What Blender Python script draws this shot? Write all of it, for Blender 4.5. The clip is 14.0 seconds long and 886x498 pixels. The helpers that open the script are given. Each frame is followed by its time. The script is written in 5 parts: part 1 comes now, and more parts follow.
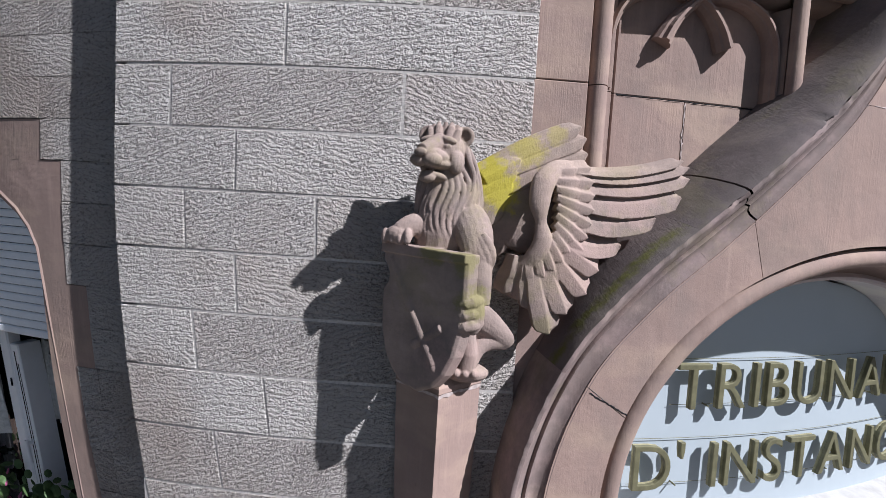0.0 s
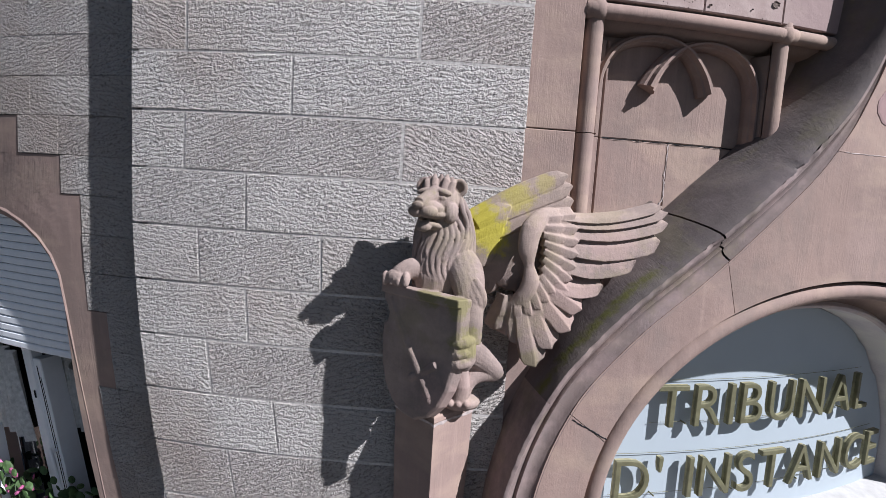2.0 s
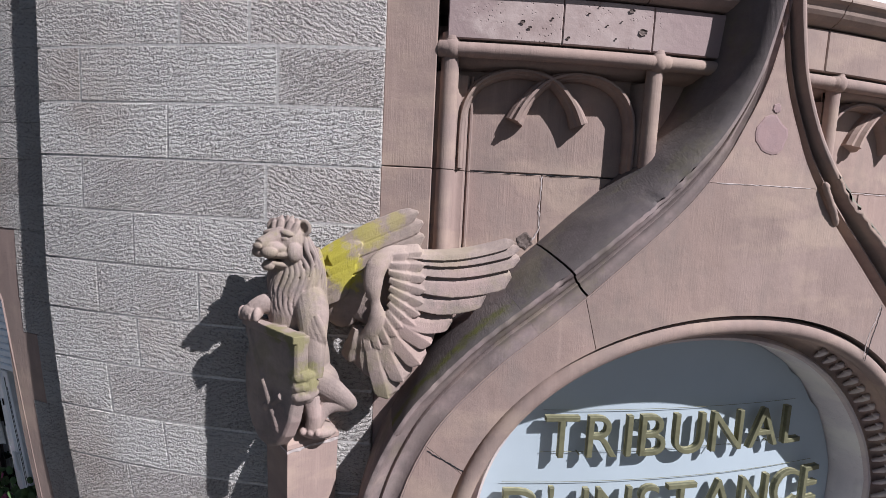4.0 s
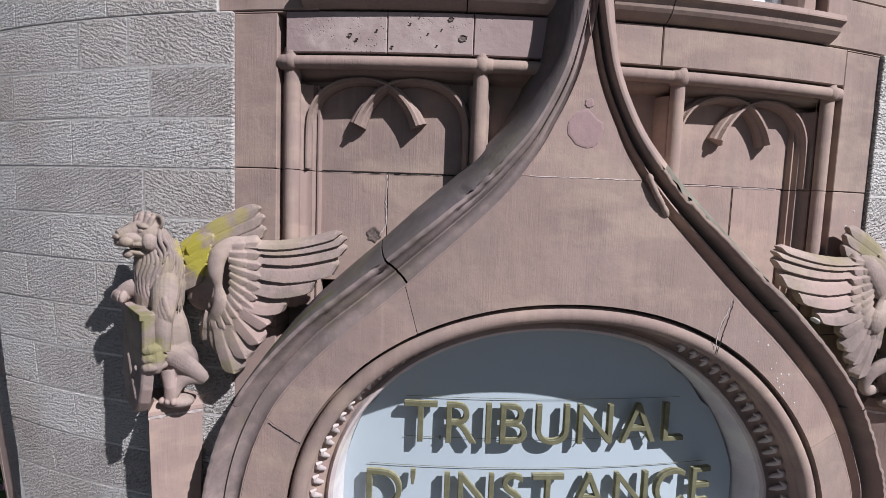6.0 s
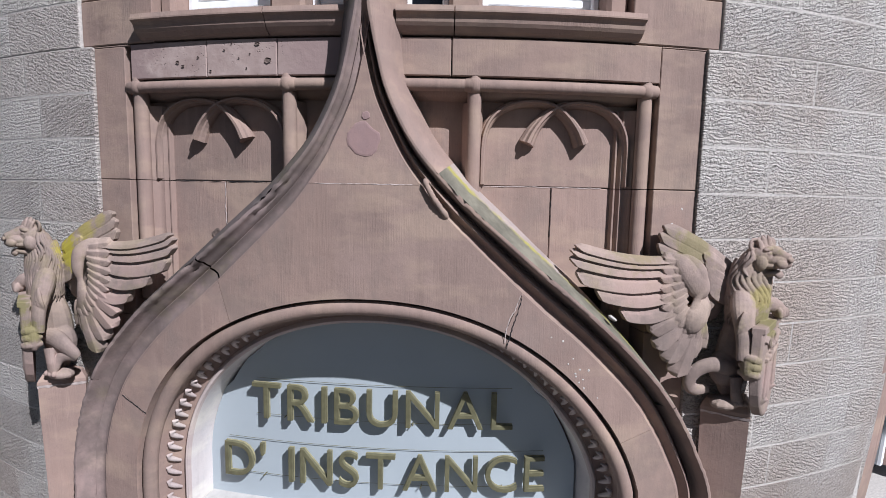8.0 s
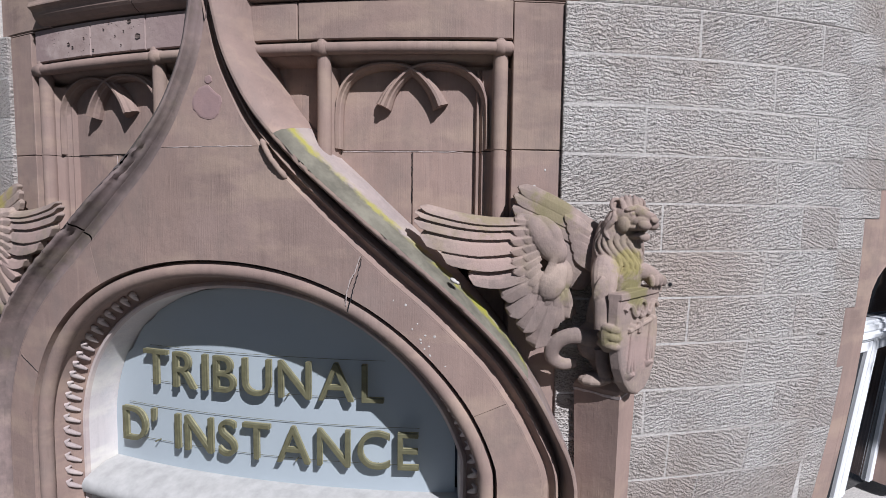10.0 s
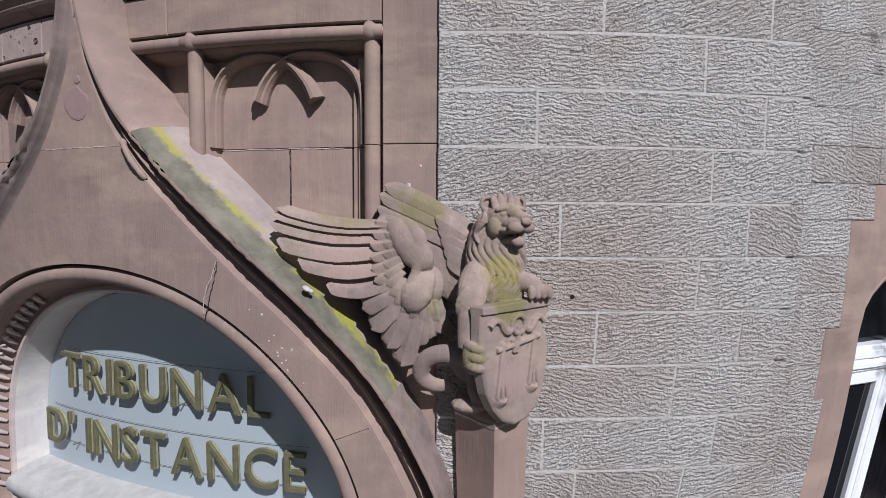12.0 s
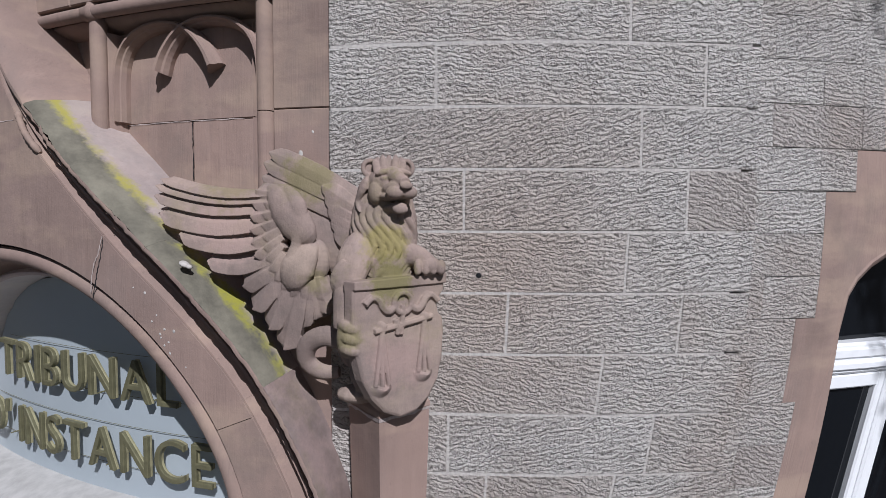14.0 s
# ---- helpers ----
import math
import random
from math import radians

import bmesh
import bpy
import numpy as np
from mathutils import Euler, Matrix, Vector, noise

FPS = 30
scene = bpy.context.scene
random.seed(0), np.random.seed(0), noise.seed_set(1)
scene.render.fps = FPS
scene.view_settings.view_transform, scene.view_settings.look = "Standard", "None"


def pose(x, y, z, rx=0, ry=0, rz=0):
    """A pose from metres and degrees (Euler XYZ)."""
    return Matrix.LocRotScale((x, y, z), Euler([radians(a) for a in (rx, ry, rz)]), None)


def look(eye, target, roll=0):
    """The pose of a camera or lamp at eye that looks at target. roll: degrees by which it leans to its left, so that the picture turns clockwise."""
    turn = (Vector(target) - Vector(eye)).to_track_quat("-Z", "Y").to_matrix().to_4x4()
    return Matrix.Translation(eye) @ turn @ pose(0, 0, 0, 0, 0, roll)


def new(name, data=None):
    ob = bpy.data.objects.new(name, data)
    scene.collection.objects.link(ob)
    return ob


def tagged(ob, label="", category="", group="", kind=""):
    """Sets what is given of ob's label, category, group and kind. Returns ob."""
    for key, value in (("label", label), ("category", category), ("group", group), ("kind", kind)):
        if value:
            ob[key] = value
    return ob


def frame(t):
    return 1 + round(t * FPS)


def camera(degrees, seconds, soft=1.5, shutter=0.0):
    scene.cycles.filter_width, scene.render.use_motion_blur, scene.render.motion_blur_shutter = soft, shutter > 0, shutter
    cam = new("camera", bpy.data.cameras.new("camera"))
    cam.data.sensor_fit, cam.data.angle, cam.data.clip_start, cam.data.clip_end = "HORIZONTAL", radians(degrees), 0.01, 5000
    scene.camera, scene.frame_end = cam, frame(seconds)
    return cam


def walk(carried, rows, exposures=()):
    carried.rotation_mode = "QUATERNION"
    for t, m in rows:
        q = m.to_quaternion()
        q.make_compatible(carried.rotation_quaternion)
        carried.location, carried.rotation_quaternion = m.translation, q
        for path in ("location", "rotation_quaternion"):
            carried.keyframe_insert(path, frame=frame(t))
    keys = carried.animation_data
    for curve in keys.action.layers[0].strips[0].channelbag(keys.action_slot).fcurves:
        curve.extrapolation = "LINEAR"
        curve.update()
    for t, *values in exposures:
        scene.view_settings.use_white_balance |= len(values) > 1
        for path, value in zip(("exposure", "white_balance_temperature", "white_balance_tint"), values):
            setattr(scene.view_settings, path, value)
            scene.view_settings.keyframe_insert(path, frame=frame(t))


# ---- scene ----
cam = camera(82.15, 14.0, soft=0.6)
PATH = [
    (0, -2.488, -1.538, 3.717, 86.13, -3.43, -18.26),
    (0.5, -2.483, -1.550, 3.882, 84.67, -3.58, -18.09),
    (1, -2.497, -1.580, 3.918, 84.24, -3.60, -18.14),
    (1.5, -2.525, -1.620, 3.910, 84.35, -3.61, -18.32),
    (2, -2.525, -1.664, 3.952, 84.12, -3.65, -18.19),
    (2.2, -2.504, -1.680, 3.984, 83.86, -3.65, -17.92),
    (4.3, -1.618, -1.970, 4.159, 83.74, -2.71, -10.81),
    (4.5, -1.519, -2.002, 4.152, 83.92, -2.62, -9.97),
    (5, -1.255, -2.079, 4.143, 84.13, -2.34, -8.01),
    (5.5, -1.033, -2.160, 4.120, 84.56, -2.25, -6.41),
    (6, -0.795, -2.264, 4.114, 84.94, -2.08, -4.70),
    (6.5, -0.516, -2.357, 4.132, 84.95, -1.90, -2.87),
    (7, -0.177, -2.429, 4.179, 84.53, -1.68, -0.76),
    (7.5, 0.174, -2.469, 4.231, 83.83, -1.42, 1.64),
    (8, 0.503, -2.496, 4.214, 83.66, -1.17, 3.74),
    (8.5, 0.811, -2.508, 4.168, 83.77, -0.92, 5.83),
    (8.7, 0.881, -2.524, 4.133, 84.03, -0.90, 5.71),
    (10.8, 1.947, -2.166, 3.915, 86.22, -0.65, 15.16),
    (11, 2.009, -2.130, 3.917, 86.28, -0.70, 15.73),
    (11.5, 2.179, -2.004, 3.947, 86.17, -0.55, 17.23),
    (12, 2.382, -1.860, 3.940, 86.23, -0.37, 18.90),
    (12.5, 2.532, -1.741, 3.870, 86.78, -0.32, 20.21),
    (13, 2.698, -1.624, 3.826, 87.10, -0.21, 21.79),
    (13.5, 2.837, -1.513, 3.791, 87.34, -0.15, 23.28),
    (14, 2.865, -1.446, 3.782, 87.37, -0.10, 23.71),
]

walk(cam, [(t, pose(*p)) for t, *p in PATH], [(0.0, 0.74, 5960, 13), (2.2, 0.74, 5960, 13), (4.5, 0.62, 5960, 13), (7.0, 0.44, 5960, 13), (8.7, 0.28, 5960, 13), (11.0, 0.12, 5960, 13), (14.0, -0.16, 5960, 13)])

# ---- world and light ----
SUN_TURN, SUN_HIGH = 42.0, 43.0          # degrees to the right of the facade's front, and above the horizon
world = bpy.data.worlds.new("sky")
scene.world = world
world.use_nodes = True
wn = world.node_tree.nodes
sky = wn.new("ShaderNodeTexSky")
sky.sky_type, sky.sun_disc = "NISHITA", False
sky.sun_elevation, sky.sun_rotation = radians(SUN_HIGH), radians(180 - SUN_TURN)
sky.air_density, sky.dust_density = 1.0, 1.0
wn["Background"].inputs["Strength"].default_value = 0.028
world.node_tree.links.new(sky.outputs["Color"], wn["Background"].inputs["Color"])
to_sun = Vector((math.sin(radians(SUN_TURN)) * math.cos(radians(SUN_HIGH)), -math.cos(radians(SUN_TURN)) * math.cos(radians(SUN_HIGH)), math.sin(radians(SUN_HIGH))))
sun_data = bpy.data.lights.new("sun", "SUN")
sun_data.energy, sun_data.angle, sun_data.color = 5.0, radians(0.53), (1.0, 0.98, 0.965)
sun = new("sun", sun_data)
sun.matrix_world = look(to_sun * 30 + Vector((0, 0, 4)), (0, 0, 4))

# ---- the facade, bowed to fit the camera's view: s along it, d out of it, z up ----
R = 6.245


def bent(s, d, z):
    # the outer walls are drawn in towards the ground to fit the camera's view
    w = min(max((abs(s) - 2.0) / 0.7, 0.0), 1.0)
    s -= s * 0.026 * min(max(4.0 - z, 0.0), 2.0) ** 2 * w * w * (3 - 2 * w)
    a = s / R
    return Vector(((R + d) * math.sin(a), R - (R + d) * math.cos(a), z))


# ---- materials ----
def mat(name, rough=0.85, metal=0.0, spec=0.3):
    m = bpy.data.materials.new(name)
    m.use_nodes = True
    p = m.node_tree.nodes["Principled BSDF"]
    p.inputs["Roughness"].default_value, p.inputs["Metallic"].default_value = rough, metal
    p.inputs["Specular IOR Level"].default_value = spec
    return m, m.node_tree, p


def link(tree, a, b):
    tree.links.new(a, b)


def flat_coords(tree, scale=(1, 1, 1), turn=0.0):
    a = tree.nodes.new("ShaderNodeAttribute")
    a.attribute_name = "flat"
    m = tree.nodes.new("ShaderNodeMapping")
    m.inputs["Scale"].default_value = scale
    m.inputs["Rotation"].default_value = (0, turn, 0)
    link(tree, a.outputs["Vector"], m.inputs["Vector"])
    return m


def noise_tex(tree, coords, scale, detail=4.0, rough=0.55, distortion=0.0):
    n = tree.nodes.new("ShaderNodeTexNoise")
    n.inputs["Scale"].default_value, n.inputs["Detail"].default_value = scale, detail
    n.inputs["Roughness"].default_value, n.inputs["Distortion"].default_value = rough, distortion
    link(tree, coords.outputs[0], n.inputs["Vector"])
    return n


def ramp(tree, value, stops):
    r = tree.nodes.new("ShaderNodeValToRGB")
    e = r.color_ramp.elements
    while len(e) < len(stops):
        e.new(0.5)
    for el, (at, c) in zip(e, stops):
        el.position, el.color = at, (*c, 1) if len(c) == 3 else c
    link(tree, value, r.inputs["Fac"])
    return r


def mixed(tree, fac, a, b, how="MIX"):
    m = tree.nodes.new("ShaderNodeMix")
    m.data_type, m.blend_type = "RGBA", how
    for value, at in ((fac, 0), (a, 6), (b, 7)):
        if isinstance(value, (int, float)):
            m.inputs[at].default_value = value
        elif isinstance(value, tuple):
            m.inputs[at].default_value = (*value, 1)
        else:
            link(tree, value, m.inputs[at])
    return m.outputs[2]


def maths(tree, how, a, b=0.0):
    m = tree.nodes.new("ShaderNodeMath")
    m.operation = how
    for n, value in enumerate((a, b)):
        if isinstance(value, (int, float)):
            m.inputs[n].default_value = value
        else:
            link(tree, value, m.inputs[n])
    return m.outputs[0]


def bump(tree, p, height, strength, distance, before=None):
    b = tree.nodes.new("ShaderNodeBump")
    b.inputs["Strength"].default_value, b.inputs["Distance"].default_value = strength, distance
    link(tree, height, b.inputs["Height"])
    if before:
        link(tree, before.outputs["Normal"], b.inputs["Normal"])
    link(tree, b.outputs["Normal"], p.inputs["Normal"])
    return b


def block_stone():
    """Grey sandstone, dressed with short wavering chisel strokes; each block a little different in tone and slant."""
    m, t, p = mat("tooled grey sandstone", 0.92, 0, 0.2)
    info = t.nodes.new("ShaderNodeObjectInfo")
    a = t.nodes.new("ShaderNodeAttribute")
    a.attribute_name = "flat"
    shift = t.nodes.new("ShaderNodeVectorMath")
    shift.operation = "ADD"
    link(t, a.outputs["Vector"], shift.inputs[0])
    comb = t.nodes.new("ShaderNodeCombineXYZ")
    link(t, maths(t, "MULTIPLY", info.outputs["Random"], 37.0), comb.inputs[1])
    link(t, comb.outputs[0], shift.inputs[1])
    turned = t.nodes.new("ShaderNodeVectorRotate")
    turned.rotation_type = "Y_AXIS"
    link(t, shift.outputs[0], turned.inputs["Vector"])
    link(t, maths(t, "MULTIPLY", maths(t, "SUBTRACT", info.outputs["Random"], 0.5), 0.75), turned.inputs["Angle"])

    def field(scale, detail, rough, distortion=0.0):
        g = t.nodes.new("ShaderNodeMapping")
        g.inputs["Scale"].default_value = scale
        link(t, turned.outputs[0], g.inputs["Vector"])
        return noise_tex(t, g, 1.0, detail, rough, distortion).outputs["Fac"]
    # rows of slanting chisel strokes, 21 mm apart, that waver and break off; each ends in a steep little ledge
    axes = t.nodes.new("ShaderNodeSeparateXYZ")
    link(t, turned.outputs[0], axes.inputs[0])
    sway = maths(t, "MULTIPLY", maths(t, "SUBTRACT", field((40, 30, 44), 3.5, 0.68), 0.5), 2.4)
    sway = maths(t, "ADD", sway, maths(t, "MULTIPLY", maths(t, "SUBTRACT", field((7, 7, 11), 2.0, 0.5), 0.5), 2.6))
    phase = maths(t, "FRACT", maths(t, "ADD", maths(t, "MULTIPLY", axes.outputs[2], 1 / 0.021), sway))
    strokes = ramp(t, phase, [(0.0, (0, 0, 0)), (0.22, (1, 1, 1)), (0.6, (0.72, 0.72, 0.72)), (1.0, (0, 0, 0))]).outputs[0]
    breaks = ramp(t, field((52, 44, 66), 2.0, 0.6), [(0.36, (0.0, 0.0, 0.0)), (0.47, (1, 1, 1))]).outputs[0]
    chips = field((62, 66, 92), 3.0, 0.64)
    big = noise_tex(t, flat_coords(t, (1, 1, 1)), 3.0, 5, 0.6)
    grain = noise_tex(t, flat_coords(t, (1, 1, 1)), 320.0, 2, 0.7)
    tone = ramp(t, info.outputs["Random"], [(0.0, (0.424, 0.358, 0.322)), (0.14, (0.473, 0.416, 0.374)), (0.26, (0.524, 0.476, 0.437)), (0.55, (0.605, 0.562, 0.522)), (0.78, (0.578, 0.540, 0.507)), (0.9, (0.524, 0.479, 0.443)), (1.0, (0.447, 0.391, 0.356))])
    c = mixed(t, 0.3, tone.outputs[0], ramp(t, big.outputs["Fac"], [(0.3, (0.40, 0.365, 0.332)), (0.7, (0.68, 0.645, 0.61))]).outputs[0])
    c = mixed(t, 0.22, c, ramp(t, grain.outputs["Fac"], [(0.3, (0.263, 0.245, 0.231)), (0.7, (0.742, 0.718, 0.681))]).outputs[0])
    stain = noise_tex(t, flat_coords(t, (1, 1, 1)), 1.1, 4, 0.6)
    c = mixed(t, maths(t, "MULTIPLY", ramp(t, stain.outputs["Fac"], [(0.48, (0, 0, 0)), (0.64, (1, 1, 1))]).outputs[0], 0.5), c, (0.40, 0.325, 0.275))
    rust = t.nodes.new("ShaderNodeVectorMath")
    rust.operation = "DISTANCE"
    rust.inputs[1].default_value = (2.25, 0.0, 3.62)
    link(t, a.outputs["Vector"], rust.inputs[0])
    rusty = maths(t, "ADD", rust.outputs["Value"], maths(t, "MULTIPLY", maths(t, "SUBTRACT", stain.outputs["Fac"], 0.5), 1.3))
    c = mixed(t, maths(t, "MULTIPLY", ramp(t, rusty, [(0.15, (1, 1, 1)), (0.75, (0, 0, 0))]).outputs[0], 0.45), c, (0.43, 0.315, 0.245))
    # pits and stroke feet darkened: the shade of the tooling put into the colour
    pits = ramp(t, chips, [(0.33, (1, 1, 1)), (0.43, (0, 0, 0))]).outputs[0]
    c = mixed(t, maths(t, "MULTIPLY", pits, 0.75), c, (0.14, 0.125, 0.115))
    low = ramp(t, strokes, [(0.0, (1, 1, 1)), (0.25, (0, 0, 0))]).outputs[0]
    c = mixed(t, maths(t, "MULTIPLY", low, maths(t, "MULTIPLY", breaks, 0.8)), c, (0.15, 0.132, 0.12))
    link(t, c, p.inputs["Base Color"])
    face = maths(t, "ADD", maths(t, "MULTIPLY", strokes, breaks), maths(t, "MULTIPLY", chips, 1.5))
    b1 = bump(t, p, grain.outputs["Fac"], 0.35, 0.002)
    bump(t, p, face, 1.0, 0.0148, b1)
    return m


def red_stone(name, light, dark, streak=0.35, lichen=0.0, soot=0.0, rough=0.88, tooled=0.13):
    """Smooth-dressed Vosges sandstone with fine upright tooling, blotches and, where given, soot and lichen."""
    m, t, p = mat(name, rough, 0, 0.22)
    info = t.nodes.new("ShaderNodeObjectInfo")
    big = noise_tex(t, flat_coords(t), 2.2, 6, 0.6)
    fine = noise_tex(t, flat_coords(t), 240.0, 3, 0.7)
    lines = noise_tex(t, flat_coords(t, (170, 40, 5)), 1.0, 3, 0.6)
    kept = ramp(t, noise_tex(t, flat_coords(t), 3.4, 4, 0.6).outputs["Fac"], [(0.40, (0.08, 0.08, 0.08)), (0.62, (1, 1, 1))]).outputs[0]
    drips = noise_tex(t, flat_coords(t, (14, 6, 1.2)), 1.0, 4, 0.6)
    c = ramp(t, big.outputs["Fac"], [(0.25, dark), (0.72, light)]).outputs[0]
    c = mixed(t, 0.18, c, ramp(t, fine.outputs["Fac"], [(0.3, tuple(v * 0.5 for v in dark)), (0.75, tuple(min(1, v * 1.35) for v in light))]).outputs[0])
    c = mixed(t, maths(t, "MULTIPLY", ramp(t, drips.outputs["Fac"], [(0.5, (0, 0, 0)), (0.75, (1, 1, 1))]).outputs[0], streak), c, tuple(v * 0.62 for v in dark))
    c = mixed(t, maths(t, "MULTIPLY", info.outputs["Random"], 0.3), c, (dark[0] * 0.8, dark[1] * 0.86, dark[2] * 0.86))
    wide = noise_tex(t, flat_coords(t, (1.3, 1, 0.8)), 1.6, 3, 0.5)
    c = mixed(t, maths(t, "MULTIPLY", ramp(t, wide.outputs["Fac"], [(0.42, (0, 0, 0)), (0.62, (1, 1, 1))]).outputs[0], 0.45), c, (light[0] * 1.2, light[1] * 1.17, light[2] * 1.12))
    wash = noise_tex(t, flat_coords(t, (22, 8, 1.6)), 1.0, 4, 0.65)
    c = mixed(t, maths(t, "MULTIPLY", ramp(t, wash.outputs["Fac"], [(0.55, (0, 0, 0)), (0.72, (1, 1, 1))]).outputs[0], 0.3), c, (light[0] * 1.2, light[1] * 1.22, light[2] * 1.2))
    specks = noise_tex(t, flat_coords(t), 55.0, 3, 0.6)
    c = mixed(t, maths(t, "MULTIPLY", ramp(t, specks.outputs["Fac"], [(0.66, (0, 0, 0)), (0.74, (1, 1, 1))]).outputs[0], 0.35), c, tuple(v * 0.55 for v in dark))
    # grooves of the tooling also darkened, their shade put into the colour
    c = mixed(t, maths(t, "MULTIPLY", maths(t, "MULTIPLY", kept, ramp(t, lines.outputs["Fac"], [(0.34, (1, 1, 1)), (0.47, (0, 0, 0))]).outputs[0]), tooled * 1.4), c, tuple(v * 0.6 for v in dark))
    # warmer ochre beds and greyed patches
    beds = noise_tex(t, flat_coords(t, (0.9, 1, 2.6)), 1.9, 4, 0.6)
    c = mixed(t, maths(t, "MULTIPLY", ramp(t, beds.outputs["Fac"], [(0.48, (0, 0, 0)), (0.62, (1, 1, 1))]).outputs[0], 0.52), c, (light[0] * 1.22, light[1] * 1.26, light[2] * 1.12))
    greyed = noise_tex(t, flat_coords(t, (1, 1, 0.6)), 4.2, 6, 0.68)
    c = mixed(t, maths(t, "MULTIPLY", ramp(t, greyed.outputs["Fac"], [(0.48, (0, 0, 0)), (0.66, (1, 1, 1))]).outputs[0], 0.48), c, (dark[0] * 0.9, dark[1] * 1.0, dark[2] * 1.04))
    if soot:
        s = noise_tex(t, flat_coords(t), 5.0, 6, 0.7)
        c = mixed(t, maths(t, "MULTIPLY", ramp(t, s.outputs["Fac"], [(0.35, (0, 0, 0)), (0.6, (1, 1, 1))]).outputs[0], soot), c, (0.075, 0.066, 0.058))
    if lichen:
        s = noise_tex(t, flat_coords(t), 4.5, 6, 0.65)
        s2 = noise_tex(t, flat_coords(t), 30.0, 4, 0.7)
        k = maths(t, "ADD", maths(t, "MULTIPLY", s.outputs["Fac"], 0.8), maths(t, "MULTIPLY", s2.outputs["Fac"], 0.2))
        c = mixed(t, maths(t, "MULTIPLY", ramp(t, k, [(0.52, (0, 0, 0)), (0.62, (1, 1, 1))]).outputs[0], lichen), c, (0.20, 0.19, 0.045))
    link(t, c, p.inputs["Base Color"])
    worn = noise_tex(t, flat_coords(t), 12.0, 5, 0.6)
    b0 = bump(t, p, worn.outputs["Fac"], 0.25, 0.012)
    b1 = bump(t, p, maths(t, "MULTIPLY", lines.outputs["Fac"], kept), tooled * 3.6, 0.0035, b0)
    bump(t, p, fine.outputs["Fac"], 0.3, 0.002, b1)
    return m


def plain(name, colour, rough=0.5, vary=0.12, metal=0.0, spec=0.4, scale=18.0):
    m, t, p = mat(name, rough, metal, spec)
    n = noise_tex(t, flat_coords(t), scale, 5, 0.6)
    c = ramp(t, n.outputs["Fac"], [(0.3, tuple(v * (1 - vary) for v in colour)), (0.7, tuple(min(1, v * (1 + vary)) for v in colour))])
    link(t, c.outputs[0], p.inputs["Base Color"])
    bump(t, p, n.outputs["Fac"], 0.08, 0.002)
    return m


def glass_pane():
    m, t, p = mat("window glass", 0.03, 0, 0.35)
    p.inputs["Base Color"].default_value = (0.006, 0.007, 0.009, 1)
    p.inputs["Roughness"].default_value = 0.04
    return m


def pitted_stone():
    """Pale, flaking patch of the lintel, pitted by the weather."""
    m, t, p = mat("flaking pale sandstone", 0.92, 0, 0.2)
    big = noise_tex(t, flat_coords(t), 9.0, 6, 0.65)
    pits = t.nodes.new("ShaderNodeTexVoronoi")
    pits.inputs["Scale"].default_value = 66.0
    link(t, flat_coords(t).outputs[0], pits.inputs["Vector"])
    c = ramp(t, big.outputs["Fac"], [(0.32, (0.295, 0.22, 0.20)), (0.62, (0.40, 0.315, 0.288))]).outputs[0]
    a = t.nodes.new("ShaderNodeAttribute")
    a.attribute_name = "flat"
    axes = t.nodes.new("ShaderNodeSeparateXYZ")
    link(t, a.outputs["Vector"], axes.inputs[0])
    where = maths(t, "ADD", maths(t, "ADD", axes.outputs[0], 2.0), maths(t, "MULTIPLY", maths(t, "SUBTRACT", big.outputs["Fac"], 0.5), 0.7))
    inside = ramp(t, where, [(0.72, (0, 0, 0)), (0.85, (1, 1, 1)), (1.0, (1, 1, 1))]).outputs[0]
    pale = maths(t, "MULTIPLY", inside, ramp(t, maths(t, "SUBTRACT", where, 1.0), [(0.42, (1, 1, 1)), (0.62, (0, 0, 0))]).outputs[0])
    c = mixed(t, pale, (0.285, 0.21, 0.197), c)
    holes = ramp(t, pits.outputs["Distance"], [(0.07, (1, 1, 1)), (0.22, (0, 0, 0))]).outputs[0]
    some = noise_tex(t, flat_coords(t), 7.0, 3, 0.6)
    hole = maths(t, "MULTIPLY", maths(t, "MULTIPLY", holes, pale), ramp(t, some.outputs["Fac"], [(0.48, (0, 0, 0)), (0.56, (1, 1, 1))]).outputs[0])
    # inside of each pit coloured near-black, as its shade
    c = mixed(t, maths(t, "MULTIPLY", hole, 0.85), c, (0.08, 0.06, 0.05))
    link(t, c, p.inputs["Base Color"])
    bump(t, p, maths(t, "SUBTRACT", big.outputs["Fac"], hole), 0.7, 0.008)
    return m


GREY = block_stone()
PINK = red_stone("red sandstone", (0.318, 0.229, 0.197), (0.209, 0.149, 0.126))
PINK_WARM = red_stone("warm red sandstone", (0.33, 0.235, 0.202), (0.243, 0.171, 0.146), 0.25)
BOSS = red_stone("worn dark red sandstone", (0.32, 0.215, 0.205), (0.25, 0.165, 0.16), 0.2)
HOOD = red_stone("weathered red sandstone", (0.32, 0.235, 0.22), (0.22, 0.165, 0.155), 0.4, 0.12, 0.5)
# left hood top: soot, plus a base darkened for the shade on that side
HOOD_DARK = red_stone("sooted, shade-toned weathered sandstone", (0.155, 0.124, 0.12), (0.10, 0.081, 0.08), 0.5, 0.12, 0.4)


